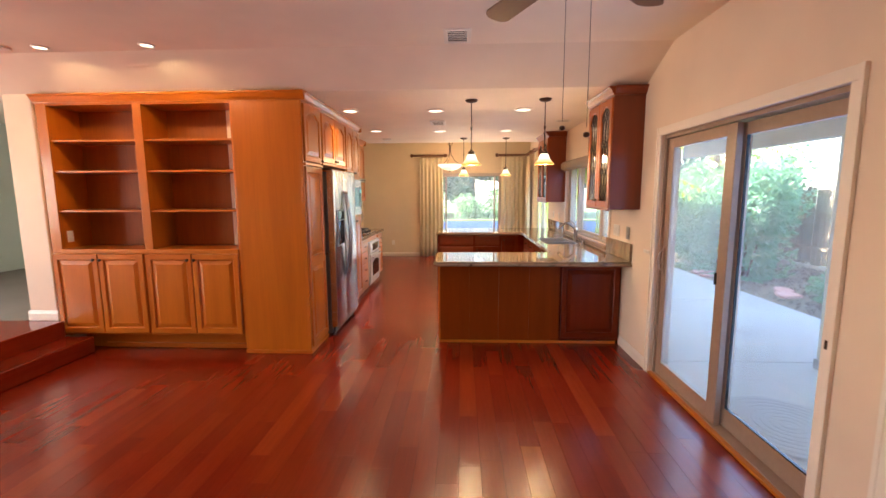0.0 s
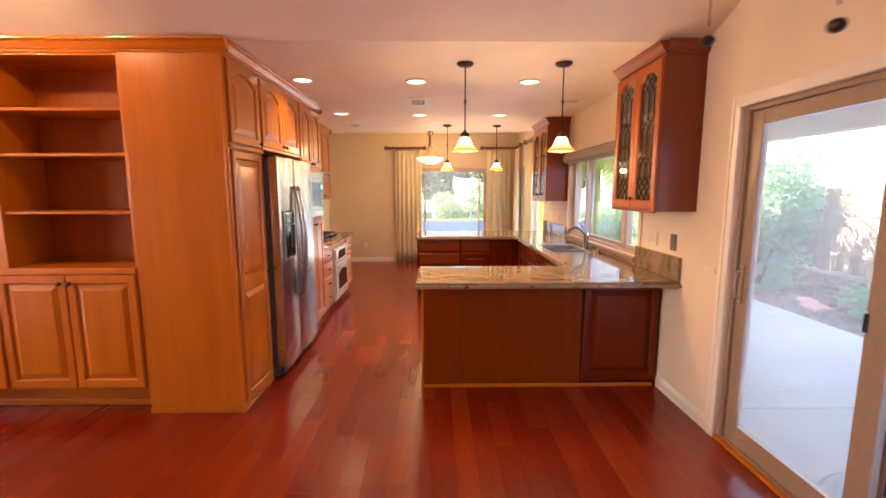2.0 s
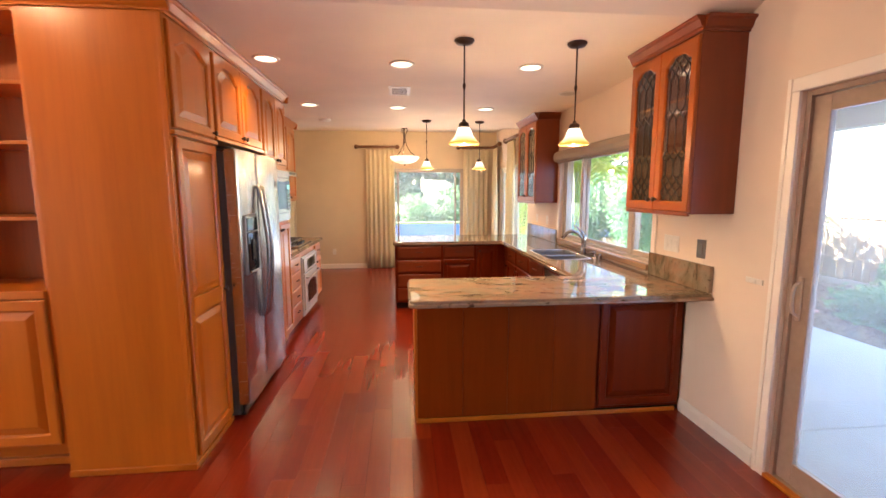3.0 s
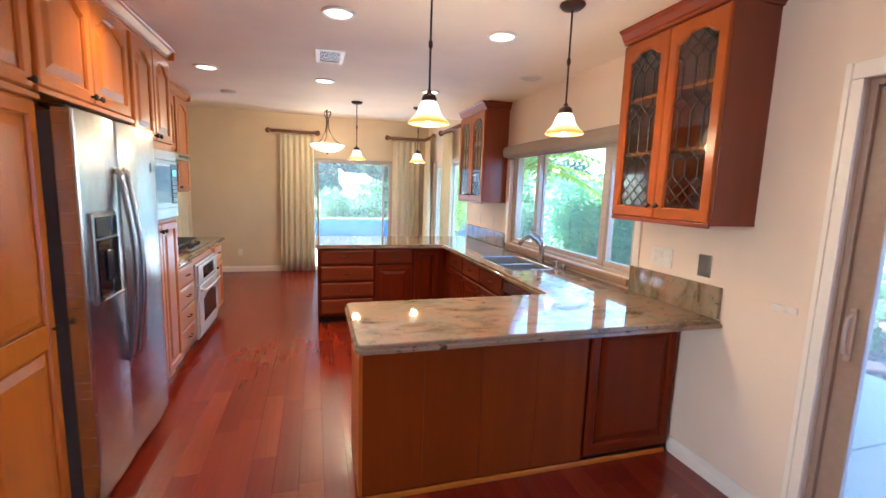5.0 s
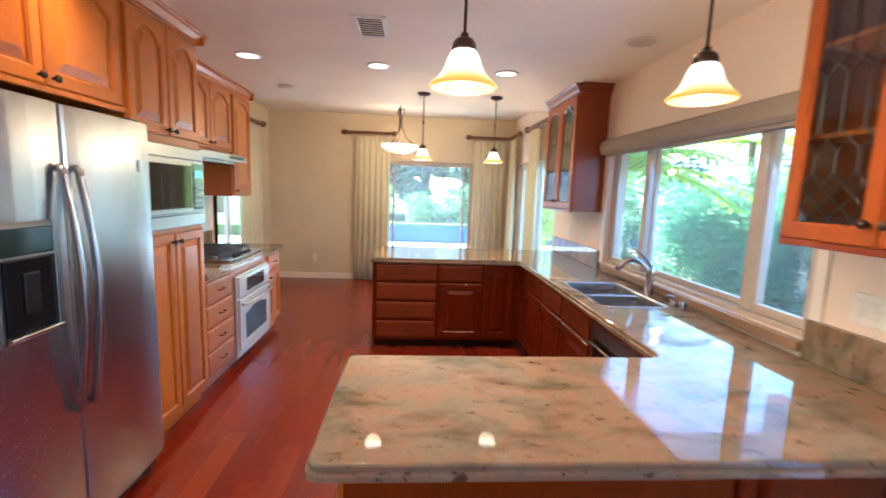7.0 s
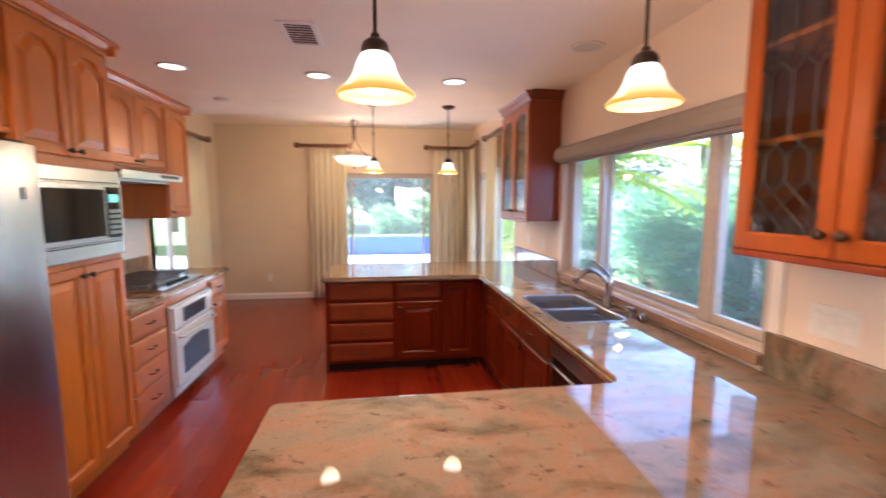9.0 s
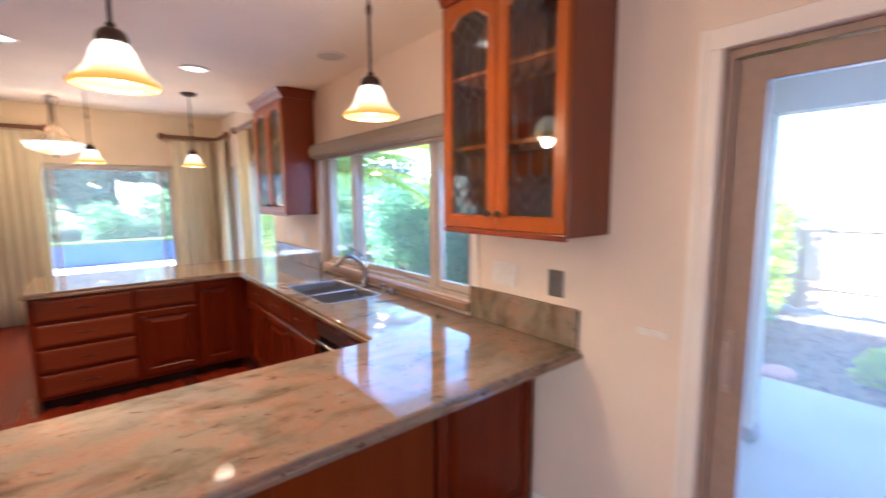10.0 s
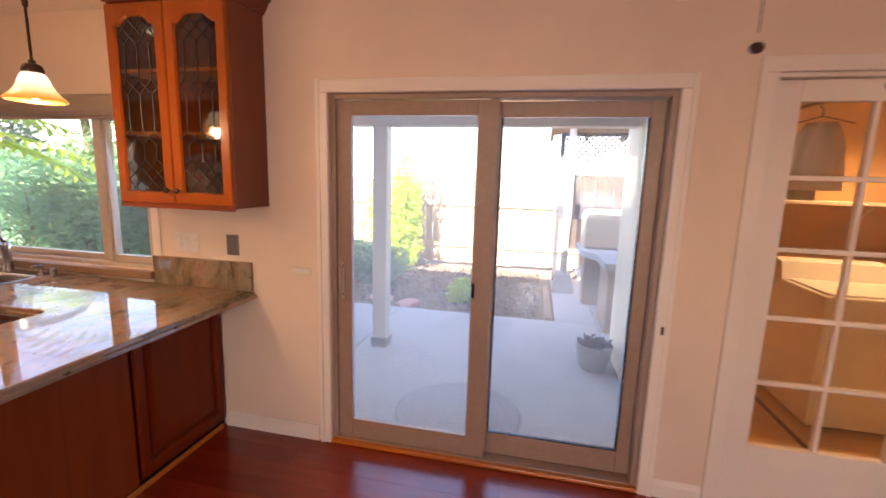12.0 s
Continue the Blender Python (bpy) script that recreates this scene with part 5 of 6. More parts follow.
part("light_kit", lathe([(0.06, -0.20), (0.062, -0.23), (0.05, -0.25), (0.0001, -0.255)], 24), WHITEPL, fan, "small white cap under the motor", None, True)
BLADE = wood("fan_blade_walnut", (0.22, 0.12, 0.06), "x", 0.35)
for k in range(5):
    a = 117 + 72 * k
    out = rounded([(0.17, -0.055), (0.66, -0.07), (0.70, -0.04), (0.70, 0.04), (0.66, 0.07), (0.17, 0.055)], {1: 0.02, 2: 0.03, 3: 0.03, 4: 0.02})
    blade = part("blade", loft([[(x, y, z) for x, y in out] for z in (-0.004, 0.004)], True, True), BLADE, fan, "", pose(0, 0, -0.185, 0, 0, a) @ pose(0, 0, 0, 12, 0, 0))
    part("blade_iron", box(0.09, 0.22, -0.02, 0.02, 0.004, 0.010, 0.002), BRONZE, blade)
for dx, dy, z in ((-0.020, 0.190, 1.845), (0.018, -0.080, 1.78)):
    pts = [(dx * 0.3, dy * 0.45, -0.16), (dx, dy, -0.21), (dx, dy, z + 0.03 - LZ)]
    c = part("pull_chain", tube(pts, 0.0013, 5), BRONZE, fan, "thin long pull chain")
    part("pull_ball", ball((dx, dy, z - LZ), 0.014, squash=0.8), BRONZE, c, "dark pull knob", None, True)


# ---- curtains ----
def curtain(m, w, h, folds, label, seed, flare=1.06):
    rnd = random.Random(seed)
    c = thing("curtain", m, label, "curtain", "cream curtains of the dining area")
    n = folds * 8
    ph = [rnd.uniform(-0.5, 0.5) for _ in range(folds + 2)]
    loops = []
    for k in range(9):
        u = k / 8
        z = h * (1 - u)
        amp = 0.018 + 0.026 * min(1, u * 1.4)
        row = []
        for i in range(n + 1):
            s = i / n
            f = s * folds
            x = (s - 0.5) * w * (1 + (flare - 1) * u) + w / 2
            y = amp * math.sin(2 * math.pi * f + ph[int(f)] * 0.8) + 0.006 * math.sin(9 * u + 3 * f)
            row.append((x, y, z))
        loops.append(row)
    bm = loft(loops, False, False, None, False)
    o = part("cloth", bm, FABRIC, c, "", None, True)
    mod = o.modifiers.new("thickness", "SOLIDIFY")
    mod.thickness = 0.004
    for i in range(folds):
        x = w * (i + 0.5) / folds
        part("hook", tube([(x, 0, h), (x, 0, h + 0.03)], 0.004, 6), BRONZE, c)
    return c


def rod(points, label):
    r = thing("curtain_rod", pose(*points[0]), label, "curtain rod")
    o = Vector(points[0])
    part("pole", tube([Vector(p) - o for p in points], 0.025, 10), RODWOOD, r, "", None, True)
    for p in (points[0], points[-1]):
        part("finial", ball(Vector(p) - o, 0.045, squash=1.0), RODWOOD, r, "", None, True)
    return r


def bracket(r, p, d):
    o = Vector(r.matrix_world.translation)
    part("bracket", tube([Vector(p) - o, Vector(p) - o + Vector(d)], 0.010, 6), RODWOOD, r)


RZ = 2.395
r1 = rod([(-0.77, 10.70, RZ), (0.02, 10.70, RZ)], "dark wooden curtain rod with round finials")
bracket(r1, (-0.70, 10.70, RZ - 0.02), (0, 0.097, 0))
r2 = rod([(1.22, 10.70, RZ), (1.86, 10.70, RZ), (1.90, 10.66, RZ), (1.90, 10.05, RZ)], "dark wooden curtain rod bent round the corner")
bracket(r2, (1.32, 10.70, RZ - 0.02), (0, 0.097, 0))
r3 = rod([(1.90, 9.60, RZ), (1.90, 8.45, RZ)], "dark wooden curtain rod on the side wall")
bracket(r3, (1.90, 9.25, RZ - 0.02), (0.097, 0, 0))
r4 = rod([(-1.88, 8.62, RZ), (-1.88, 10.25, RZ)], "dark wooden curtain rod on the west wall")
bracket(r4, (-1.88, 10.15, RZ - 0.02), (-0.097, 0, 0))
curtain(pose(-0.585, 10.70, 0.012), 0.54, RZ - 0.06, 6, "cream pleated floor-length curtain drawn aside", 1)
curtain(pose(1.33, 10.70, 0.012), 0.50, RZ - 0.06, 5, "cream pleated floor-length curtain in the corner", 2)
curtain(pose(1.90, 10.60, 0.012, 0, 0, -90), 0.34, RZ - 0.06, 4, "cream pleated floor-length curtain in the corner", 3)
curtain(pose(1.90, 9.46, 0.012, 0, 0, -90), 0.46, RZ - 0.06, 5, "cream pleated floor-length curtain by the side door", 4)
curtain(pose(-1.88, 9.45, 0.012, 0, 0, 90), 0.62, RZ - 0.06, 7, "cream pleated floor-length curtain on the west wall", 5)

# ---- laundry room beyond the french door ----
LW = paint("laundry_wall_paint", (0.78, 0.50, 0.26), 0.65)
wall("wall_laundry_north", "x", 2.15, 4.30, 1.99, 2.12, -0.15, 2.6, [], STUCCO, "white stucco outer wall of the laundry room")
solo("laundry_lining", box(2.15, 4.15, 1.975, 1.989, 0.0, 2.45), LW, "cream painted laundry wall", "wall", kind="structure")
wall("wall_laundry_east", "y", -1.6, 1.99, 4.15, 4.30, -0.15, 2.6, [], LW, "cream painted laundry wall")
wall("wall_laundry_south", "x", 2.15, 4.30, -1.75, -1.6, -0.15, 2.6, [], LW, "cream painted laundry end wall")
solo("floor_laundry", box(2.0, 4.15, -1.6, 1.975, -0.05, 0.0), TILE, "tan tiled laundry floor", "floor", kind="structure")
solo("ceiling_laundry", box(2.15, 4.30, -1.75, 2.12, 2.45, 2.6), CEIL, "laundry room ceiling", "ceiling", kind="structure")
solo("baseboard_laundry", box(4.135, 4.149, -1.6, 1.97, 0.0, 0.08, 0.003), wood("dark_base", (0.12, 0.05, 0.03), "y"), "dark baseboard in the laundry room", "baseboard", kind="structure")


def laundry_machine(name, y0, label):
    t = thing(name, pose(2.93, y0, 0.0, 0, 0, FACE_LEFT), label, "appliance")
    part("cabinet", box(0, 0.68, 0, 0.68, 0.02, 0.90, 0.012), ENAMEL, t)
    part("lid", box(0.03, 0.65, 0.04, 0.50, 0.9005, 0.915, 0.006), ENAMEL, t)
    part("console", loft([[(x, 0.52, 0.901), (x, 0.56, 1.03), (x, 0.66, 1.05), (x, 0.68, 0.901)] for x in (0.0, 0.68)], True, True), ENAMEL, t)
    part("toe_panel", box(0.02, 0.66, -0.002, 0.0, 0.03, 0.12, 0.0), ENAMEL, t)
    for x in (0.05, 0.61):
        part("foot", box(x, x + 0.03, 0.05, 0.08, 0.0, 0.021), BLACK, t)
    return t


laundry_machine("washing_machine", 1.10, "white top-loading washing machine in the laundry room")
laundry_machine("tumble_dryer", 0.36, "white tumble dryer in the laundry room")
sh = thing("laundry_shelf", pose(3.78, 1.10, 1.45, 0, 0, FACE_LEFT), "white laundry shelf on brackets", "shelf")
part("board", box(0, 1.5, 0, 0.37, 0, 0.025, 0.003), TRIM, sh)
for x in (0.1, 0.75, 1.4):
    part("bracket", tube([(x, 0.05, 0), (x, 0.36, -0.2)], 0.008, 6), WHITEPL, sh)
bx = thing("storage_box", pose(3.85, 0.92, 1.476), "small dark storage box on the laundry shelf", "box")
part("carton", box(0, 0.22, -0.16, 0.0, 0.0, 0.16, 0.006), STEEL_DARK, bx)
part("lid", box(-0.004, 0.224, -0.164, 0.004, 0.1605, 0.18, 0.004), WHITEPL, bx)
gm = thing("hanging_garment", pose(3.06, 1.22, 2.02, 0, 0, 70), "pale garment on a hanger in the laundry room", "garment")
loops = []
for k in range(9):
    u = k / 8
    wd = 0.10 + 0.10 * min(1, u * 3)
    loops.append([(0.7 * wd * math.cos(a) * (1 + 0.12 * math.sin(5 * a + 4 * u)), 0.05 * math.sin(a) * (1 + 0.3 * math.sin(7 * a)), -0.04 - 0.42 * u) for a in [2 * math.pi * i / 24 for i in range(24)]])
part("cloth", loft(loops, True, True), paint("taupe_garment_cloth", (0.72, 0.62, 0.52), 0.9, 0.3, 300), gm, "", None, True)
part("hanger", tube([(-0.16, 0, -0.05), (0, 0, 0.0), (0.16, 0, -0.05)], 0.004, 6), BRONZE, gm)
part("hook", tube([(0, 0, 0.0), (0, 0, 0.04), (0.02, 0, 0.06), (0.0, 0, 0.08)], 0.003, 6), BRONZE, gm)
solo("drying_rail", tube([(2.16, 1.22, 2.11), (4.14, 1.22, 2.11)], 0.012, 8), NICKEL, "metal drying rail across the laundry room", "rail")
solo("floor_strip", box(2.16, 4.13, 1.205, 1.24, 0.0005, 0.006, 0.001), wood("dark_floor_strip", (0.10, 0.045, 0.025), "x"), "narrow dark strip across the laundry floor", "strip", kind="structure")
# unseen light, added to brighten and warm the laundry room
downlight(3.35, 0.45, 2.45, 26, 1.0, (1.0, 0.56, 0.22))

# ---- outdoors ----
GZ = -0.12
solo("ground", box(-60, 80, -60, 90, GZ - 0.5, GZ - 0.03), EARTH, "bare brown garden earth", "ground", kind="structure")
# patio slabs east of the house, in bays with open joints
for y0, y1 in ((2.13, 4.6), (4.6, 7.1), (7.1, 9.6), (9.6, 12.4)):
    solo("patio_slab", box(2.16, 5.08, y0 + 0.006, y1 - 0.006, GZ - 0.03, GZ, 0.008), CONCRETE, "pale grey concrete patio slab", "pavement", kind="structure")
solo("patio_slab", box(4.31, 9.0, -1.6, 2.124, GZ - 0.03, GZ, 0.008), CONCRETE, "pale grey concrete path beside the laundry room", "pavement", kind="structure")
solo("patio_slab", box(5.09, 7.6, 2.13, 2.62, GZ - 0.03, GZ, 0.008), CONCRETE, "pale grey concrete path", "pavement", kind="structure")
solo("pool_deck", box(-6.0, 5.08, 12.41, 17.2, GZ - 0.03, GZ, 0.01), CONCRETE, "sunlit pale concrete deck behind the house", "pavement", kind="structure")
solo("deck_strip", box(-6.0, 2.155, 10.96, 12.40, GZ - 0.03, GZ, 0.01), CONCRETE, "concrete strip along the house", "pavement", kind="structure")
solo("lawn", box(-20, 24, 18.0, 40, GZ - 0.03, GZ + 0.30), GRASS, "raised green lawn behind the low wall", "lawn", kind="structure")
lwall = thing("garden_wall", pose(0, 17.3, GZ), "low blue-grey plastered garden wall with pale cap", "garden wall")
part("wall_body", box(-2.6, 10, 0, 0.4, 0, 0.52, 0.01), POOLWALL, lwall)
part("cap", box(-2.65, 10.05, -0.05, 0.46, 0.5205, 0.58, 0.01), GRASS, lwall, "green planted top")
solo("door_mat", lathe([(0.0001, 0.014)] + [(0.055 * k + e, z) for k in range(1, 8) for e, z in ((0.0, 0.014), (0.006, 0.0112), (0.012, 0.014))] + [(0.44, 0.012), (0.46, 0.0)], 48), RUBBER, "round grey door mat on the patio", "mat", pose(2.72, 3.40, GZ + 0.001))

# patio cover
cover = thing("patio_cover", pose(0, 0, 0), "painted timber patio cover on a square post", "patio cover")
part("deck", box(2.17, 4.05, 2.14, 7.2, 2.42, 2.46), POSTWHITE, cover)
part("beam", box(3.72, 3.88, 2.14, 7.2, 2.03, 2.419, 0.006), POSTWHITE, cover)
for k in range(7):
    y = 2.4 + 0.7 * k
    part("rafter", box(2.17, 3.72, y, y + 0.05, 2.30, 2.419, 0.003), POSTWHITE, cover)
for y in (4.39,):
    p = part("post", box(-0.07, 0.07, -0.07, 0.07, GZ + 0.0, 2.0295, 0.006), POSTWHITE, cover, "", pose(3.80, y, 0))
    part("post_base", box(-0.085, 0.085, -0.085, 0.085, GZ, GZ + 0.10, 0.01), STEEL_DARK, p, "dark metal post base")

# outdoor counter, box behind, pot
oc = thing("outdoor_counter", pose(0, 0, GZ), "L-shaped stucco outdoor counter with rounded top", "outdoor counter")
SAND = paint("sand_stucco", (0.36, 0.29, 0.23), 0.9, 0.5, 45)
part("pier", box(4.80, 5.42, 1.30, 2.10, 0.0, 0.74, 0.012), SAND, oc)
part("pier", box(5.95, 6.30, 1.30, 2.24, 0.0, 0.70, 0.012), SAND, oc)
top = rounded([(4.72, 1.25), (6.40, 1.25), (6.40, 2.34), (5.60, 2.34), (5.35, 2.16), (4.72, 2.16)], {2: 0.15, 3: 0.2, 4: 0.12, 5: 0.05})
part("slab", loft([[(x, y, z) for x, y in top] for z in (0.7405, 0.82)], True, True), CONCRETE, oc)
gb = thing("grill_cover_box", pose(5.75, 1.35, GZ + 0.82), "tall beige box standing on the outdoor counter", "box")
bm = loft([[(a, b_, z) for a, b_ in offset([(0, 0), (0.62, 0), (0.62, 0.92), (0, 0.92)], d)] for d, z in ((0.0, 0.0), (0.0, 0.40), (0.03, 0.48), (0.12, 0.50))], True, True)
part("cover", bm, paint("beige_cover_cloth", (0.40, 0.39, 0.31), 0.85, 0.4, 120), gb)
part("hem", box(-0.006, 0.626, -0.006, 0.926, 0.0, 0.03, 0.003), STEEL_DARK, gb)
pot = thing("plant_pot", pose(3.80, 2.33, GZ), "grey glazed pot with dry black plants on the patio", "plant pot")
part("pot", lathe([(0.0001, 0.0), (0.115, 0.0), (0.135, 0.05), (0.15, 0.13), (0.155, 0.20), (0.165, 0.21), (0.165, 0.23), (0.15, 0.23), (0.145, 0.21), (0.0001, 0.20)], 28), POTGREY, pot, "", None, True)
rp = random.Random(4)
leaves("dry_plant", DARKWOOD, 220, lambda r: (max(-0.14, min(0.14, r.gauss(0, 0.06))), max(-0.14, min(0.14, r.gauss(0, 0.06))), 0.215 + abs(r.gauss(0, 0.03))), 0.03, rp, "dry black leaves", pot)

# white pipe column on a concrete footing, dark lattice screen and roof edge beyond
pc = thing("porch_column", pose(6.65, 2.46, GZ), "white pipe column on a tapered concrete footing", "column")
part("footing", loft([[(-a, -a, z), (a, -a, z), (a, a, z), (-a, a, z)] for a, z in ((0.16, 0.0), (0.16, 0.06), (0.10, 0.30))], True, True), CONCRETE, pc)
part("pipe", tube([(0, 0, 0.30), (0, 0, 2.75)], 0.055, 14), ENAMEL, pc, "", None, True)
ls = thing("lattice_screen", pose(7.35, 2.60, 0.0, 0, 0, FACE_LEFT), "dark plank screen with white lattice above", "screen")
rl = random.Random(8)
for k in range(11):
    part("plank", box(k * 0.15, k * 0.15 + 0.138, 0.0, 0.02, 0.95, 1.66 + rl.uniform(-0.02, 0.02), 0.003), DARKWOOD, ls)
for k in range(-9, 17):
    for s in (1, -1):
        x0, z0, z1 = k * 0.10, 1.66, 2.30
        a, c = x0, x0 + s * 0.64
        t0, t1 = 0.0, 1.0
        for lim in (0.0, 1.64):
            t = (lim - a) / (c - a)
            if (c > a) == (lim == 0.0):
                t0 = max(t0, t)
            else:
                t1 = min(t1, t)
        if t1 - t0 > 0.05:
            P = lambda t: Vector((a + (c - a) * t, 0.012 if s > 0 else 0.004, z0 + (z1 - z0) * t))
            part("lath", tube([P(t0), P(t1)], 0.014, 4), DARKWOOD, ls)
part("top_rail", box(0, 1.65, -0.01, 0.03, 2.30, 2.36, 0.003), DARKWOOD, ls)
part("mid_rail", box(0, 1.65, -0.012, 0.0, 1.60, 1.68, 0.003), DARKWOOD, ls)
for x in (0.0, 1.58):
    part("screen_post", box(x, x + 0.07, 0.021, 0.09, GZ, 2.36, 0.003), DARKWOOD, ls)
pr = thing("porch_roof", pose(0, 0, 0), "timber porch roof with exposed rafters over the outdoor counter", "roof")
part("roof_deck", loft([[(5.6, y, 2.72), (8.4, y, 2.42), (8.4, y, 2.46), (5.6, y, 2.76)] for y in (-0.6, 2.75)], True, True), FENCEWOOD, pr)
for k in range(6):
    y = -0.4 + 0.62 * k
    part("rafter", loft([[(5.6, y + a, 2.60), (8.4, y + a, 2.30), (8.4, y + a, 2.419), (5.6, y + a, 2.719)] for a in (0, 0.06)], True, True), FENCEWOOD, pr)

# fence along the east side
fence = thing("garden_fence", pose(8.2, -1.0, GZ), "sunlit weathered wooden board fence", "fence")
rf = random.Random(3)
base = None
for k in range(130):
    h = 1.72 + rf.uniform(-0.025, 0.025)
    if base is None:
        base = part("fence_board", box(0, 0.022, 0, 0.135, 0.04, h, 0.003), FENCEWOOD, fence)
    else:
        again("fence_board", base, fence, pose(rf.uniform(-0.004, 0.004), k * 0.145, rf.uniform(-0.03, 0.02), rf.uniform(-0.5, 0.5)))
for z in (0.35, 1.16):
    part("rail", box(-0.04, -0.001, 0.0, 19.0, z, z + 0.09, 0.003), FENCEWOOD, fence)
for k in range(9):
    part("fence_post", box(0.024, 0.11, k * 2.3, k * 2.3 + 0.09, 0.0, 1.75, 0.004), FENCEWOOD, fence)
solo("edging_board", box(5.10, 6.75, 2.66, 2.74, GZ - 0.02, GZ + 0.03, 0.004), FENCEWOOD, "pale timber edging board beside the path", "edging")

# flat red stones along the bed
rs = random.Random(12)
for x, y in ((5.30, 4.55), (5.42, 5.0), (5.62, 7.40), (5.80, 7.75), (5.30, 9.0), (5.36, 9.4), (5.35, 5.6)):
    n = 7
    pts = [(0.24 * math.cos(2 * math.pi * i / n) * rs.uniform(0.7, 1.2), 0.16 * math.sin(2 * math.pi * i / n) * rs.uniform(0.7, 1.2)) for i in range(n)]
    bm = loft([[(a * s, b_ * s, z) for a, b_ in pts] for s, z in ((1.0, 0.0), (1.02, 0.03), (0.94, 0.05))], True, True)
    solo("edging_stone", bm, BRICKRED, "flat red sandstone edging the garden bed", "stone", pose(x, y, GZ - 0.028, rs.uniform(-6, 6), rs.uniform(-6, 6), rs.uniform(0, 90)), "", False, "red stones along the bed")

# mulch chips on the bed
rm = random.Random(9)
chips = leaves("mulch", BARK, 5000, lambda r: (r.uniform(5.12, 7.9), r.uniform(2.8, 10.5), GZ - 0.02 + r.uniform(0, 0.03)), 0.035, rm, "")
tagged(chips, "brown bark chips on the garden bed", "mulch", kind="stuff")


# plants
def bush(name, x, y, z0, rx, ry, h, n, mat, size, seed, label, stems=5):
    r = random.Random(seed)
    t = thing(name, pose(x, y, z0), label, "shrub")
    lumps = [(r.uniform(-0.6, 0.6) * rx, r.uniform(-0.6, 0.6) * ry, h * r.uniform(0.18, 0.78), r.uniform(0.32, 0.58)) for _ in range(12)]

    def sample(q):
        c = q.choice(lumps)
        a, b_, d = q.gauss(0, 1), q.gauss(0, 1), q.gauss(0, 1)
        k = 1 / max(0.3, math.sqrt(a * a + b_ * b_ + d * d)) * (0.72 + 0.35 * q.random())
        return (c[0] + a * k * rx * c[3], c[1] + b_ * k * ry * c[3], max(0.03, c[2] + d * k * h * c[3] * 0.75))

    leaves("foliage", mat, n, sample, size, r, "", t)
    for k in range(stems):
        c = lumps[k]
        part("stem", tube([(c[0] * 0.2, c[1] * 0.2, 0.0), (c[0] * 0.6, c[1] * 0.6, c[2] * 0.5), (c[0], c[1], c[2])], [0.03, 0.022, 0.008], 6), BARK, t)
    return t


def tree(x, y, z0, h, spread, n, mat, size, seed, label):
    r = random.Random(seed)
    t = thing("tree", pose(x, y, z0), label, "tree")
    part("trunk", tube([(0, 0, 0), (0.05, 0.03, h * 0.3), (-0.04, 0.06, h * 0.55), (0.03, 0, h * 0.8)], [h * 0.035, h * 0.028, h * 0.02, h * 0.008], 9), BARK, t, "", None, True)
    lumps = []
    for k in range(13):
        a, el = r.uniform(0, 2 * math.pi), r.uniform(0.28, 1.0)
        d = spread * r.uniform(0.4, 0.95) * (1.15 - 0.6 * el)
        c = (d * math.cos(a), d * math.sin(a), h * el)
        lumps.append((*c, r.uniform(0.22, 0.42) * spread))
        part("limb", tube([(0, 0, h * 0.35 * el + 0.2 * h), (c[0] * 0.5, c[1] * 0.5, c[2] * 0.8), c], [h * 0.013, h * 0.009, h * 0.003], 6), BARK, t)

    def sample(q):
        c = q.choice(lumps)
        a, b_, d = q.gauss(0, 1), q.gauss(0, 1), q.gauss(0, 1)
        k = c[3] / max(0.3, math.sqrt(a * a + b_ * b_ + d * d)) * (0.65 + 0.45 * q.random())
        return (c[0] + a * k, c[1] + b_ * k, c[2] + d * k * 0.75)

    leaves("crown", mat, n, sample, size, r, "", t)
    return t


for i, (x, y, rx, ry, h) in enumerate(((6.1, 6.7, 0.5, 0.9, 0.42), (5.9, 9.0, 0.75, 0.9, 1.95), (6.0, 10.0, 0.9, 1.3, 2.1), (5.8, 11.7, 0.9, 1.3, 2.15), (5.6, 13.6, 0.9, 1.4, 2.2), (6.3, 5.4, 0.5, 0.6, 0.7), (7.5, 7.3, 0.4, 0.8, 0.7), (7.4, 11.0, 0.6, 1.1, 2.4), (7.2, 12.2, 0.7, 1.4, 2.5))):
    bush("shrub", x, y, GZ - 0.03, rx, ry, h, 11000 if h > 1 else 2500, LEAF if i % 2 else LEAF_B, 0.055, 20 + i, "dense green leafy shrub along the fence")
bush("shrub", 7.65, 5.6, GZ - 0.03, 0.4, 0.7, 2.2, 4200, LEAF_P, 0.05, 31, "tall climbing shrub against the sunlit fence")
bush("low_shrub", 5.75, 3.7, GZ - 0.03, 0.35, 0.4, 0.3, 900, LEAF_P, 0.05, 33, "small bright green plant in the bed", 3)


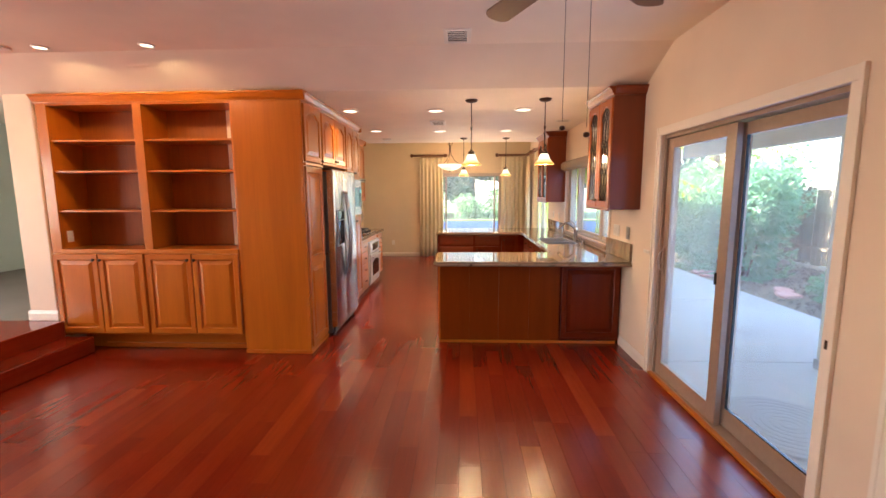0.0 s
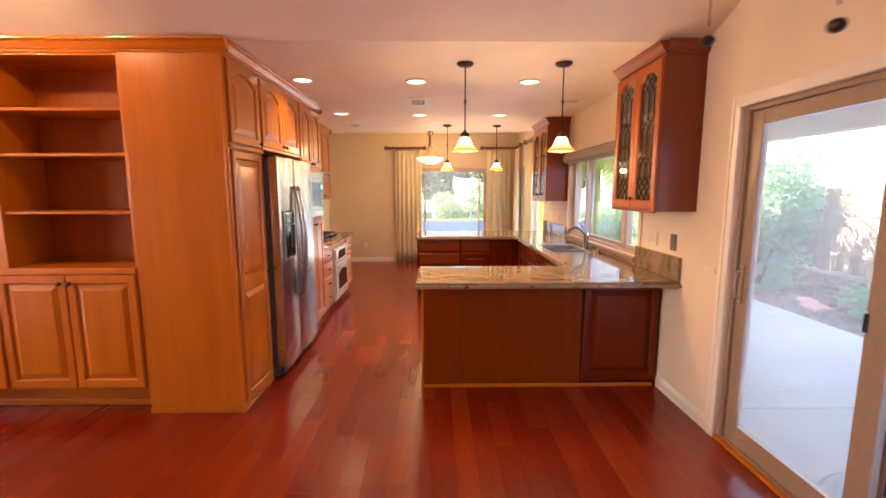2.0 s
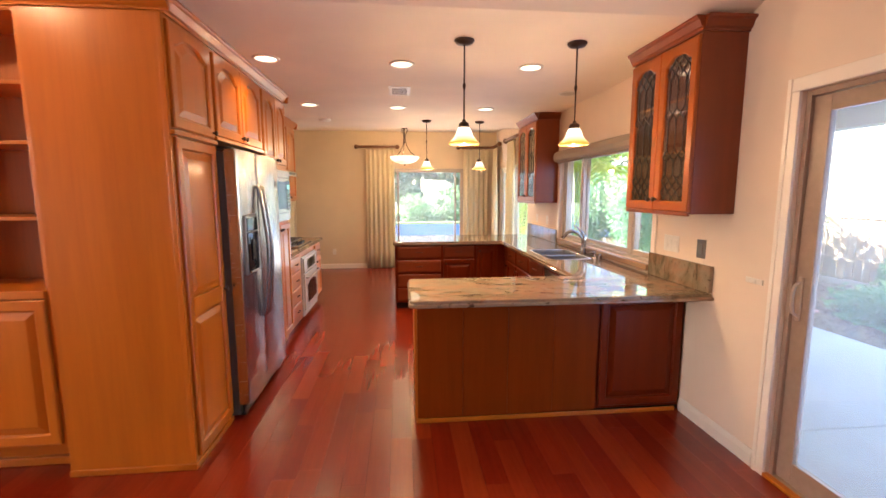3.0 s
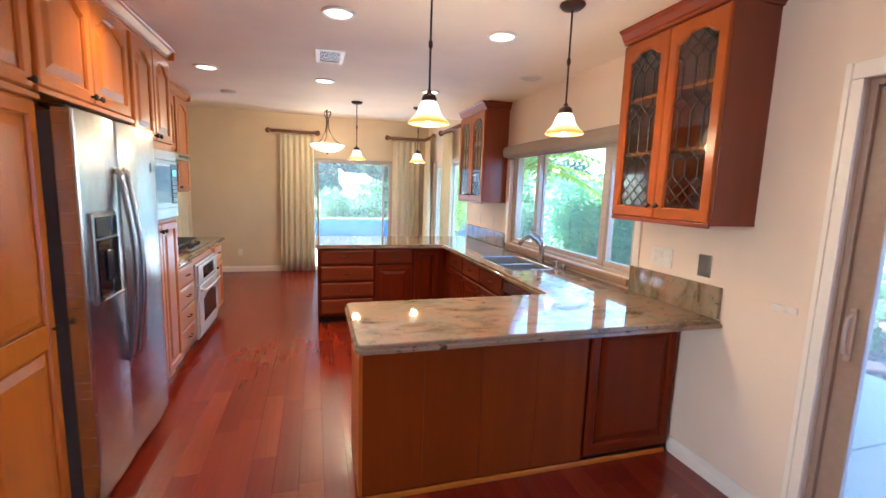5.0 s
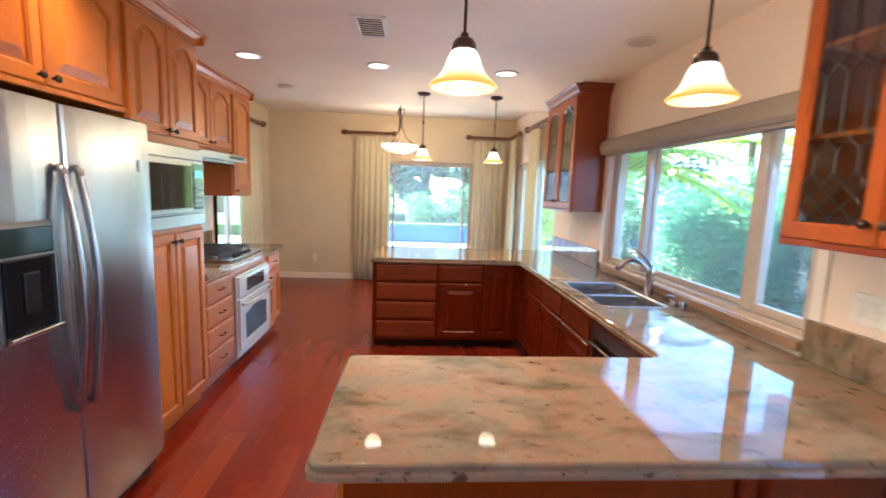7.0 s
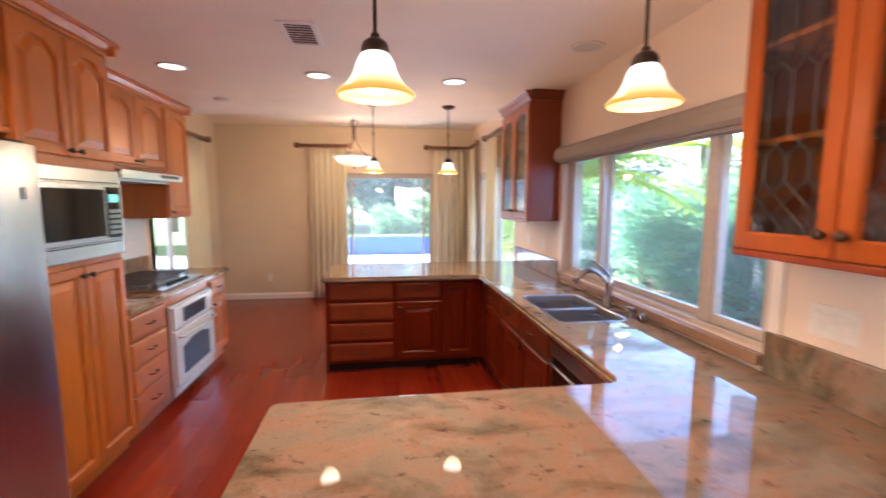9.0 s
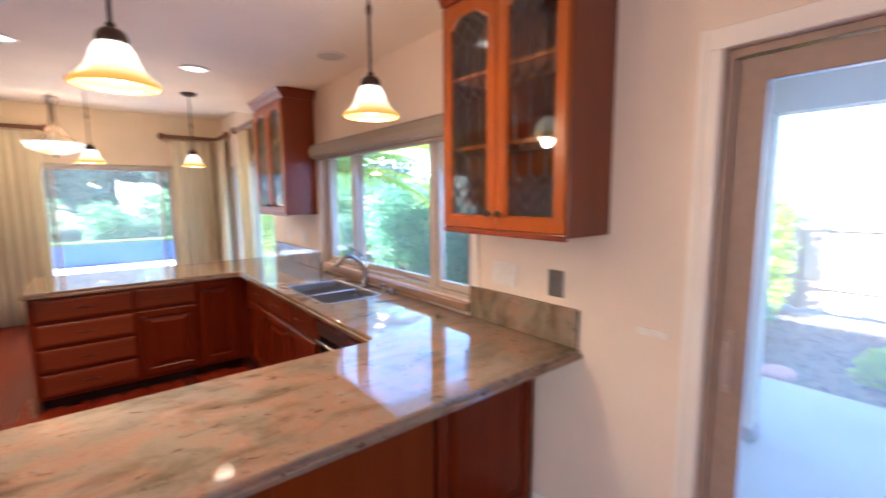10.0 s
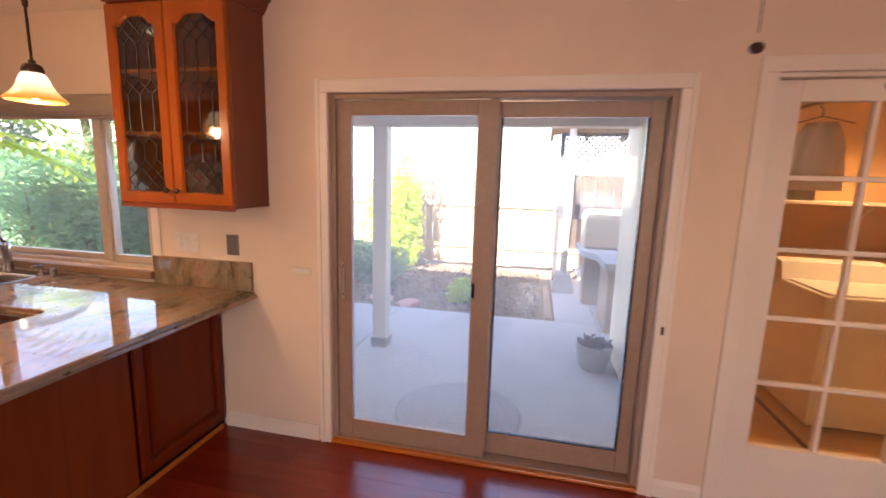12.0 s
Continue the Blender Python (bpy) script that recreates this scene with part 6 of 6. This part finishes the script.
def palm(x, y, seed, h, n, reach=1.0, lift=0.8, wall_gap=9.0):
    r = random.Random(seed)
    t = thing("palm", pose(x, y, GZ - 0.03), "palm with broad yellow-green fronds", "palm")
    part("trunk", tube([(0, 0, 0), (0.04, 0, h * 0.5), (0.0, 0.03, h)], [0.10 * reach, 0.08 * reach, 0.07 * reach], 9), LEAF_P if reach < 1 else BARK, t, "", None, True)
    for k in range(n):
        a = 2 * math.pi * k / n + r.uniform(-0.2, 0.2)
        L, up = reach * r.uniform(1.4, 2.1), r.uniform(0.2, lift)
        L = min(L, wall_gap / max(0.05, -math.cos(a)))
        vs, fs = [], []
        for j in range(14):
            u = (j + 1) / 14
            p = Vector((L * u * math.cos(a), L * u * math.sin(a), h + up * u - 0.75 * u * u))
            side = Vector((-math.sin(a), math.cos(a), 0))
            fwd = Vector((math.cos(a), math.sin(a), -0.5 * u)).normalized()
            ln = 0.42 * (1 - 0.55 * u)
            for s in (1, -1):
                q = p + side * s * ln * 0.8 + fwd * ln * 0.55 + Vector((0, 0, -0.06))
                b0 = len(vs)
                vs += [tuple(p - fwd * 0.02), tuple((p + q) / 2 - fwd * 0.05 + Vector((0, 0, 0.02))), tuple(q), tuple((p + q) / 2 + fwd * 0.05 + Vector((0, 0, 0.02)))]
                fs.append((b0, b0 + 1, b0 + 2, b0 + 3))
        me = bpy.data.meshes.new("frond")
        me.from_pydata(vs, [], fs)
        me.materials.append(LEAF_P)
        o = new("frond", me)
        o.parent = t
        part("rib", tube([(0, 0, h), (L * 0.5 * math.cos(a), L * 0.5 * math.sin(a), h + up * 0.5 - 0.19), (L * math.cos(a), L * math.sin(a), h + up - 0.75)], [0.014, 0.009, 0.003], 5), LEAF_P, o)
    return t


palm(3.3, 9.75, 15, 2.1, 26, 0.95, 1.5, 0.7)
palm(6.5, 11.2, 6, 2.75, 12)
for i, (x, y, h, s, n) in enumerate(((-3.5, 25, 5.0, 3.2, 14000), (1.0, 27, 6.5, 3.8, 16000), (4.8, 24, 5.2, 3.2, 14000), (9.5, 22, 6.0, 3.2, 10000), (-8.5, 24, 6.0, 3.4, 9000), (-0.8, 22.5, 3.6, 2.2, 12000), (2.6, 22.8, 4.0, 2.3, 12000), (7.0, 27, 7.0, 3.6, 10000), (-6.0, 29, 7.0, 4.0, 10000))):
    tree(x, y, GZ + 0.3, h, s, n, LEAF_T, 0.17, 60 + i, "broad leafy garden tree behind the lawn")
for i, (x, y, h) in enumerate(((-1.2, 20.5, 1.3), (0.8, 20.0, 1.1), (2.6, 20.8, 1.5), (4.5, 20.2, 1.2))):
    bush("shrub", x, y, GZ + 0.28, 1.0, 0.7, h, 1800, LEAF_B, 0.09, 80 + i, "rounded garden shrub on the lawn", 3)
bush("shrub", 3.4, 14.4, GZ - 0.02, 0.9, 1.2, 2.6, 4000, LEAF_P, 0.07, 91, "bright green leafy shrub beside the house")
bush("shrub", -3.6, 10.0, GZ - 0.03, 0.5, 1.2, 2.2, 3000, LEAF, 0.07, 92, "green shrub outside the west window")

# ---- floor boards ----
rb = random.Random(21)
BWID = 0.125
floor = tagged(new("floor"), "glossy dark red brazilian cherry floor boards", "floor", kind="structure")
floor.matrix_world = pose(0, 0, 0)
near, rest = [], []
xi = 0
x = 2.0
while x > -3.52:
    y = -3.0 - rb.uniform(0, 1.0)
    while y < BACK:
        L = rb.choice((0.55, 0.75, 0.95, 1.15, 1.35))
        a, c = max(y, -3.0), min(y + L, BACK)
        if c - a > 0.02:
            (near if (-2.3 < x < 2.01 and 1.0 < a < 4.9) or (-1.1 < x < 0.2 and 1.0 < a < 7.0) else rest).append((x - BWID, x, a, c))
        y += L
    x -= BWID


def board_data(w, L):
    g, e = 0.0002, 0.0004
    o = [(g, g), (w - g, g), (w - g, L - g), (g, L - g)]
    i = [(g + e, g + e), (w - g - e, g + e), (w - g - e, L - g - e), (g + e, L - g - e)]
    vs = [(*p, -0.018) for p in o] + [(*p, -0.001) for p in o] + [(*p, 0.0) for p in i]
    fs = [(8, 9, 10, 11)] + [(k, (k + 1) % 4, 4 + (k + 1) % 4, 4 + k) for k in range(4)] + [(4 + k, 4 + (k + 1) % 4, 8 + (k + 1) % 4, 8 + k) for k in range(4)]
    return vs, fs


cache = {}
for x0, x1, a, c in near:
    L = round(c - a, 3)
    if L not in cache:
        me = bpy.data.meshes.new("floor_board")
        vs, fs = board_data(BWID, L)
        me.from_pydata(vs, [], fs)
        me.materials.append(BOARD)
        cache[L] = me
    o = new("floor_board", cache[L])
    o.parent = floor
    o.location = (x0, a, 0)
vs_all, fs_all = [], []
for x0, x1, a, c in rest:
    vs, fs = board_data(BWID, c - a)
    k = len(vs_all)
    vs_all += [(p[0] + x0, p[1] + a, p[2]) for p in vs]
    fs_all += [tuple(i + k for i in f) for f in fs]
me = bpy.data.meshes.new("floor_boards")
me.from_pydata(vs_all, [], fs_all)
me.materials.append(BOARD_REST)
o = new("floor_boards", me)
o.parent = floor
o["kind"] = "stuff"
